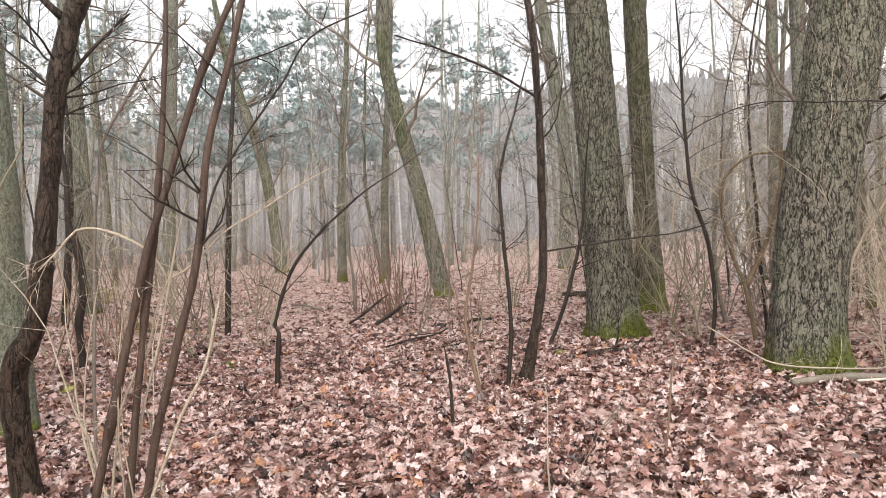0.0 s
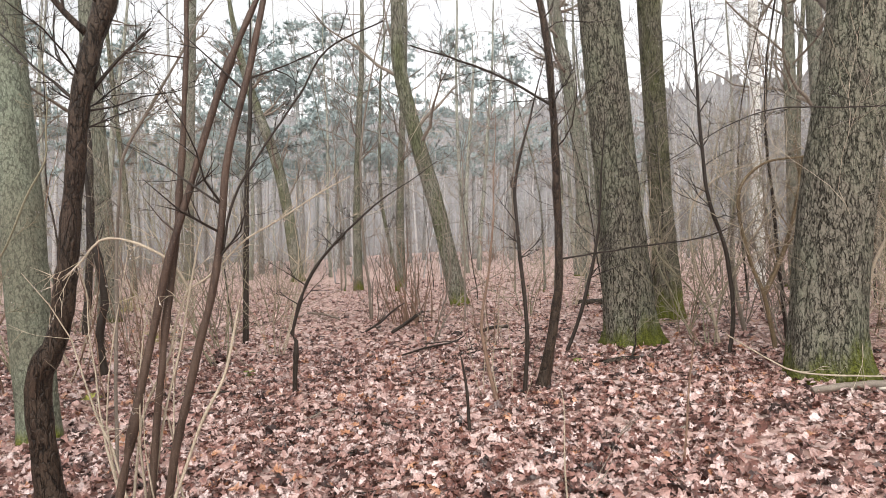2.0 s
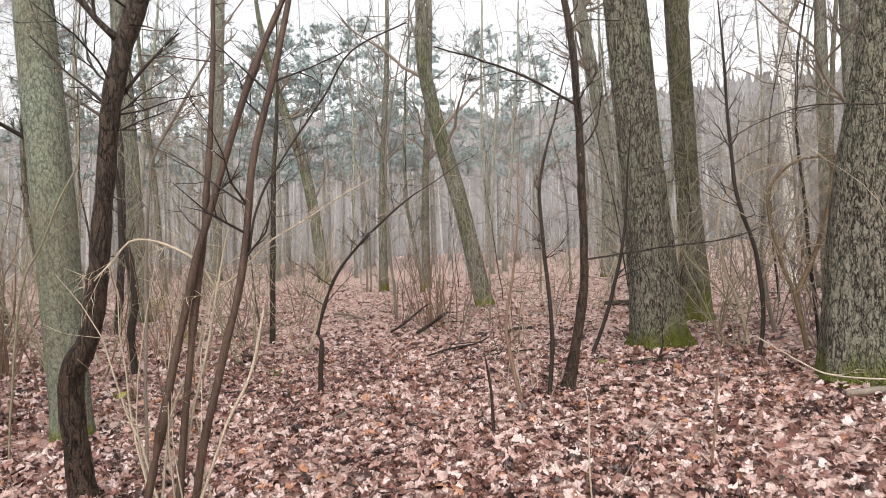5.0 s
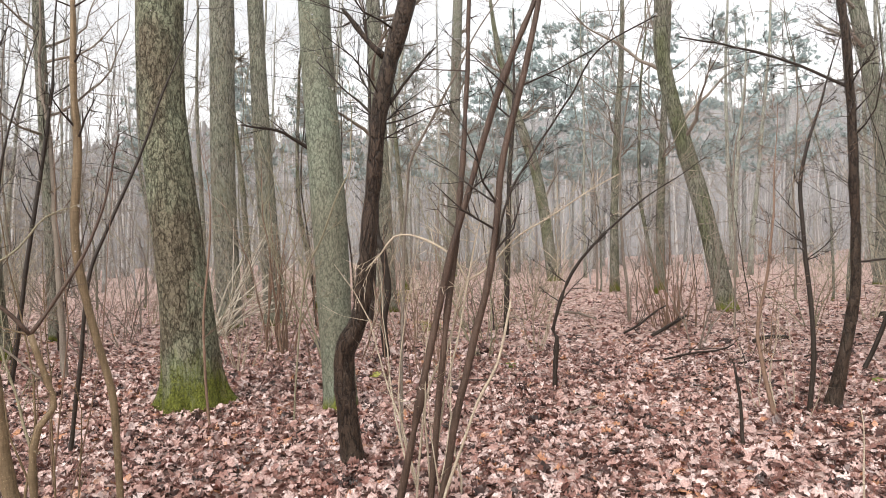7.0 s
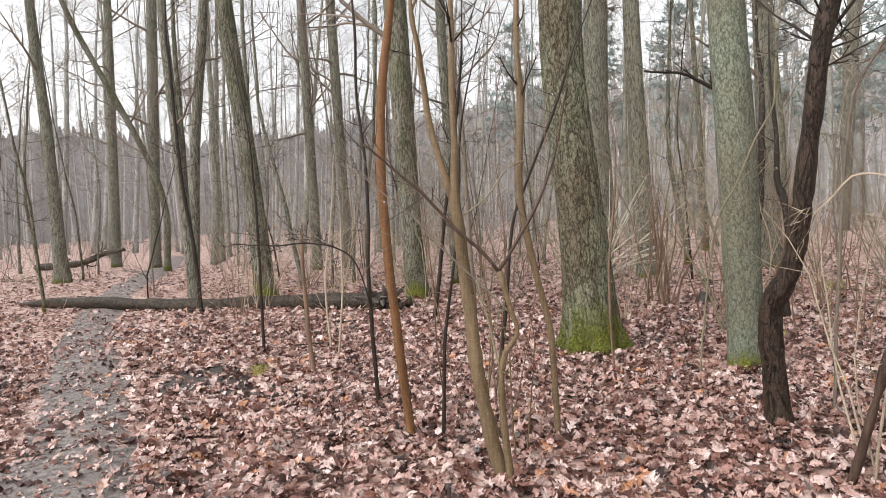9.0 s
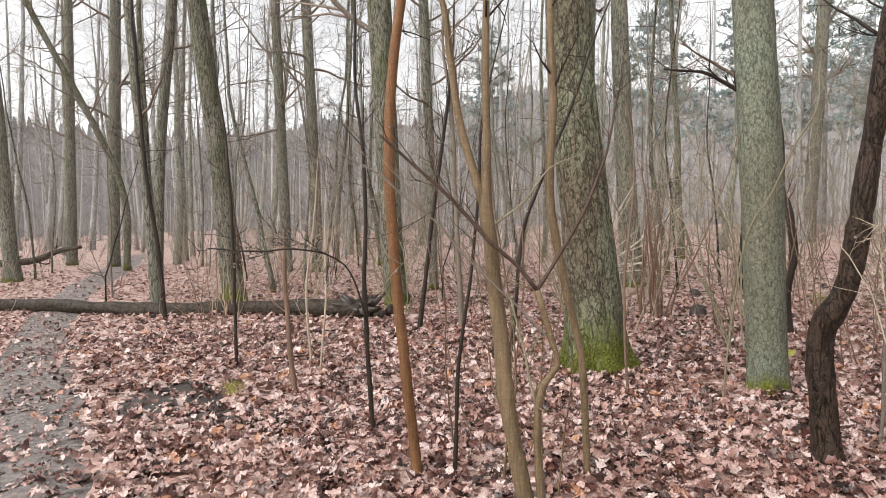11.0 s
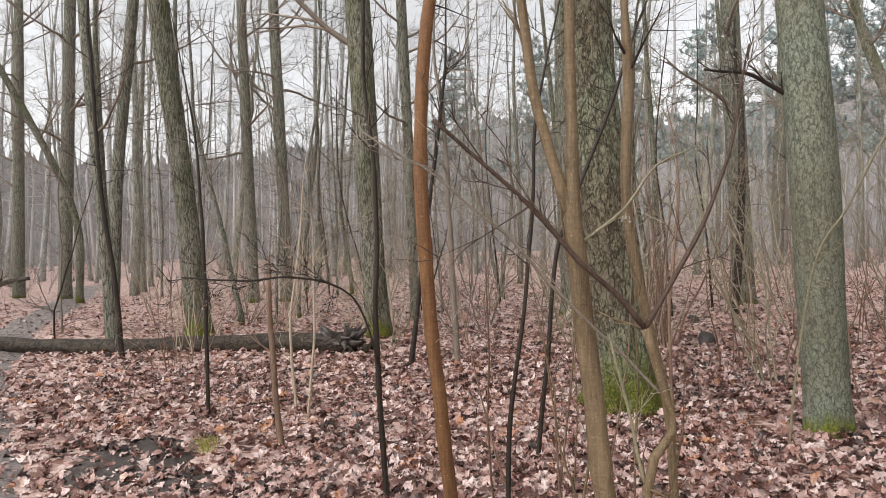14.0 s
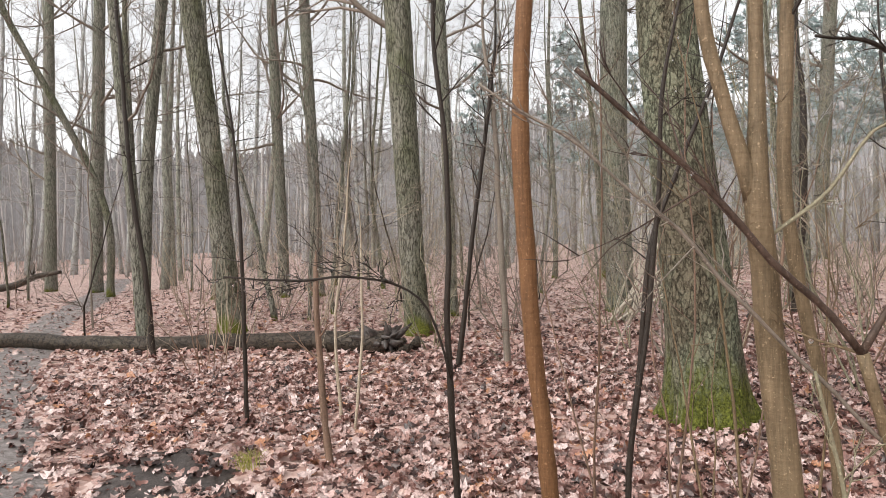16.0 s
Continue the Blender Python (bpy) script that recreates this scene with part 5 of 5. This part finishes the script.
# ---- pines in the distance ----
def pine(x, y, height, seed):
    rng = random.Random(seed)
    root = Vector((x, y, ground_z(x, y)))
    base = thing("pine_tree", root, "tall misty blue-green pine far back in the wood", "tree", "pines in the distance")
    s = Shape()
    s.tube([(0, 0, -0.3), (0.1, 0, height * 0.5), (0, 0.1, height)], [0.2, 0.15, 0.03], 8)
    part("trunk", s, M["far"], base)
    b, nd = Shape(), Shape()
    for _ in range(60):
        f = rng.uniform(0.36, 1.0)
        z = height * f
        a = rng.uniform(0, 6.28)
        ln = (1.08 - f) * height * 0.28 * rng.uniform(0.6, 1.2) + 0.5
        tip = Vector((math.cos(a) * ln, math.sin(a) * ln, z + ln * rng.uniform(-0.05, 0.35)))
        foot = Vector((0, 0, z))
        b.tube([foot, foot.lerp(tip, 0.5) - Vector((0, 0, 0.1)), tip], [0.04, 0.025, 0.008], 4, cap=False)
        for _ in range(int(5 + ln * 4)):
            c = foot.lerp(tip, rng.uniform(0.35, 1.05)) + Vector((rng.gauss(0, 0.22), rng.gauss(0, 0.22), rng.gauss(0, 0.14)))
            for _ in range(13):
                d = Vector((rng.gauss(0, 1), rng.gauss(0, 1), rng.gauss(0.35, 0.8))).normalized()
                w = d.orthogonal().normalized() * 0.05
                e = c + d * rng.uniform(0.16, 0.36)
                i = len(nd.v)
                nd.v += [c - w, c + w, e]
                nd.f.append((i, i + 1, i + 2))
    # limbs and needles take materials with haze painted in
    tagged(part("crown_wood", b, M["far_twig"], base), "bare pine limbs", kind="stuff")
    tagged(part("needles", nd, M["needle"], base), "blue-green needle clumps, paled for haze", kind="stuff")


rng_p = random.Random(4)
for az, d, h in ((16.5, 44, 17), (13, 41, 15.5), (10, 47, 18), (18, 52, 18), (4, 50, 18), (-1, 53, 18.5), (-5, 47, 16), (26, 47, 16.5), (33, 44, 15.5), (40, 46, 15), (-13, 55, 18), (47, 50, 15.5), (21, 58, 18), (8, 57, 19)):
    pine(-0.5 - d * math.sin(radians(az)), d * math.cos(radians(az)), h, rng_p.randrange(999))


# ---- drops of rain hanging from the twigs ----
def drops():
    m, nt, bsdf = material("water_drop")
    bsdf.inputs["Base Color"].default_value = (1, 1, 1, 1)
    bsdf.inputs["Roughness"].default_value = 0.02
    bsdf.inputs["IOR"].default_value = 1.33
    bsdf.inputs["Transmission Weight"].default_value = 1.0
    rng = random.Random(77)
    s = Shape()
    pts = DROPS if len(DROPS) < 2600 else rng.sample(DROPS, 2600)
    for p in pts:
        r = rng.uniform(0.004, 0.007)
        i, c = len(s.v), p - Vector((0, 0, r))
        s.v += [c + Vector((0, 0, 1.35 * r)), c - Vector((0, 0, r))]
        for j in (1, 2, 3):
            t = math.pi * j / 4
            s.v += [c + Vector((math.sin(t) * math.cos(k * 1.0472), math.sin(t) * math.sin(k * 1.0472), math.cos(t))) * r for k in range(6)]
        for k in range(6):
            n = (k + 1) % 6
            s.f += [(i, i + 2 + k, i + 2 + n), (i + 1, i + 14 + n, i + 14 + k)]
            s.f += [(i + 2 + 6 * j + k, i + 8 + 6 * j + k, i + 8 + 6 * j + n, i + 2 + 6 * j + n) for j in (0, 1)]
    ob = tagged(new("rain_drops", s.mesh("rain_drops", m)), "clear rain drops hanging from the bare twigs", "water", kind="stuff")
    ob.parent = None


drops()


# ---- fallen leaves ----
LOBED = ((-0.5, 0.015), (-0.36, 0.15), (-0.27, 0.09), (-0.12, 0.3), (0.0, 0.14), (0.12, 0.33), (0.23, 0.14), (0.37, 0.21), (0.5, 0.02))
ROUGH = ((-0.5, 0.03), (-0.18, 0.3), (0.02, 0.15), (0.2, 0.32), (0.5, 0.05))


def leaf_shape(fine, bend, fold, twist):
    """A lobed oak leaf of length 1: rows of left, middle and right points, curled and crumpled; fine runs from 0 to 2."""
    v = []
    rows = LOBED if fine else ROUGH
    for i, (u, w) in enumerate(rows):
        for side in ((-1, 0, 1) if fine == 2 else (-1, 1)):
            x = u + (0.07 * abs(side) if i % 2 else 0)
            y = side * w
            v.append((x, y, bend * u * u * 1.6 + fold * abs(y) + twist * u * y * 4 + 0.07 * math.sin(i * 2.1 + side * 1.7)))
    n = 3 if fine == 2 else 2
    f = [(i * n + k, (i + 1) * n + k, (i + 1) * n + k + 1, i * n + k + 1) for i in range(len(rows) - 1) for k in range(n - 1)]
    return np.array(v), np.array(f)


def leaf_field(name, places, fine, seed, parent, scale=1.0):
    """All the uncounted leaves in one mesh."""
    g = np.random.RandomState(seed)
    kinds = [leaf_shape(fine, *c) for c in ((0.3, 0.35, 0.2), (-0.25, 0.5, -0.3), (0.5, -0.3, 0.5), (-0.4, -0.2, 0.2), (0.15, 0.9, -0.5), (0.9, 0.2, 0.1))]
    nv, faces = len(kinds[0][0]), kinds[0][1]
    n = len(places)
    size = (0.065 + 0.07 * g.rand(n) ** 1.6) * scale
    lie = 1.0 if fine else 0.4   # flatter farther in: shape set so the distant ground catches more light
    yaw, tip, roll = g.uniform(0, 6.283, n), g.normal(0, 0.24 * lie, n), g.normal(0, 0.3 * lie, n)
    flip = np.where(g.rand(n) < 0.35, -1.0, 1.0)
    allv = np.empty((n, nv, 3))
    for k, (v, _) in enumerate(kinds):
        i = np.arange(k, n, len(kinds))
        p = v[None] * size[i, None, None]
        p = p * np.stack([np.ones(len(i)), g.uniform(0.75, 1.15, len(i)), flip[i]], -1)[:, None]
        for ang, (a, b) in ((roll, (1, 2)), (tip, (2, 0)), (yaw, (0, 1))):
            c, s = np.cos(ang[i])[:, None], np.sin(ang[i])[:, None]
            pa, pb = p[..., a] * c - p[..., b] * s, p[..., a] * s + p[..., b] * c
            p[..., a], p[..., b] = pa, pb
        p[..., 2] -= p[..., 2].min(1, keepdims=True) * 0.8
        allv[i] = p + places[i][:, None]
    f = (faces[None] + (np.arange(n) * nv)[:, None, None]).reshape(-1, 4)
    me = bpy.data.meshes.new(name)
    me.from_pydata(allv.reshape(-1, 3), [], f)
    me.materials.append(M["leaf"])
    me.polygons.foreach_set("use_smooth", [True] * len(me.polygons))
    ob = new(name, me)
    ob.parent = parent
    return tagged(ob, "wet pink-brown fallen oak leaves covering the ground", kind="stuff")


def leaf_places(n, near, far, seed, even, lo=-72, hi=108):
    rng = random.Random(seed)
    out = []
    while len(out) < n:
        a = radians(rng.uniform(lo, hi))
        d = math.sqrt(rng.uniform(near ** 2, far ** 2)) if even else near * (far / near) ** rng.random()
        x, y = -1.2 - d * math.sin(a), 0.2 + d * math.cos(a)
        if on_path(x, y, 0.02) and rng.random() < 0.8:
            continue
        if math.hypot((x + 6.6) * 0.75, y - 1.4) < 0.55 and rng.random() < 0.45:
            continue
        if noise.noise((x * 1.3, y * 1.3, 40)) < -0.42 and rng.random() < 0.25:
            continue
        out.append((x, y, ground_z(x, y) + rng.uniform(0.0, 0.03)))
    return np.array(out)


leaf_field("leaf_litter", leaf_places(15000, 1.6, 5.2, 1, True), 2, 1, ground)
leaf_field("leaf_litter", leaf_places(23000, 5.2, 9.0, 5, True), 1, 5, ground)
leaf_field("leaf_litter", leaf_places(34000, 8.8, 26, 2, False), 0, 2, ground, 1.15)
leaf_field("leaf_litter", leaf_places(2500, 0.3, 9, 3, True, 108, 288), 0, 3, ground)


def path_crumbs():
    """Trodden scraps of leaves on the path."""
    rng = random.Random(31)
    line = spline(PATH_LINE, 0.15)
    out = []
    for _ in range(2600):
        q = line[min(len(line) - 1, int(len(line) * rng.random() ** 1.9))]
        x, y = q[0] + rng.gauss(0, 0.55) * q[3], q[1] + rng.gauss(0, 0.75) * q[3]
        out.append((x, y, ground_z(x, y) + 0.016))
    return np.array(out)


leaf_field("leaf_litter", path_crumbs(), 0, 4, ground, 0.5)


def picked_leaves():
    rng = random.Random(17)
    meshes = []
    for c in ((0.3, 0.35, 0.2), (-0.25, 0.5, -0.3), (0.5, -0.3, 0.5), (0.9, 0.2, 0.1), (0.15, 0.8, -0.4)):
        v, f = leaf_shape(2, *c)
        me = bpy.data.meshes.new("leaf")
        me.from_pydata(v, [], f)
        me.materials.append(M["leaf"])
        me.polygons.foreach_set("use_smooth", [True] * len(me.polygons))
        meshes.append(me)
    for k in range(300):
        x, y = rng.uniform(-5.2, 1.8), rng.uniform(3.0, 4.6)
        f = rng.uniform(0.08, 0.135)
        ob = new("leaf", meshes[k % 5])
        ob.parent = ground
        ob.matrix_basis = pose(x, y, ground_z(x, y) + 0.03, rng.gauss(0, 16), rng.gauss(0, 14), rng.uniform(0, 360)) @ Matrix.Diagonal((f, f * rng.uniform(0.8, 1.15), f, 1))


picked_leaves()
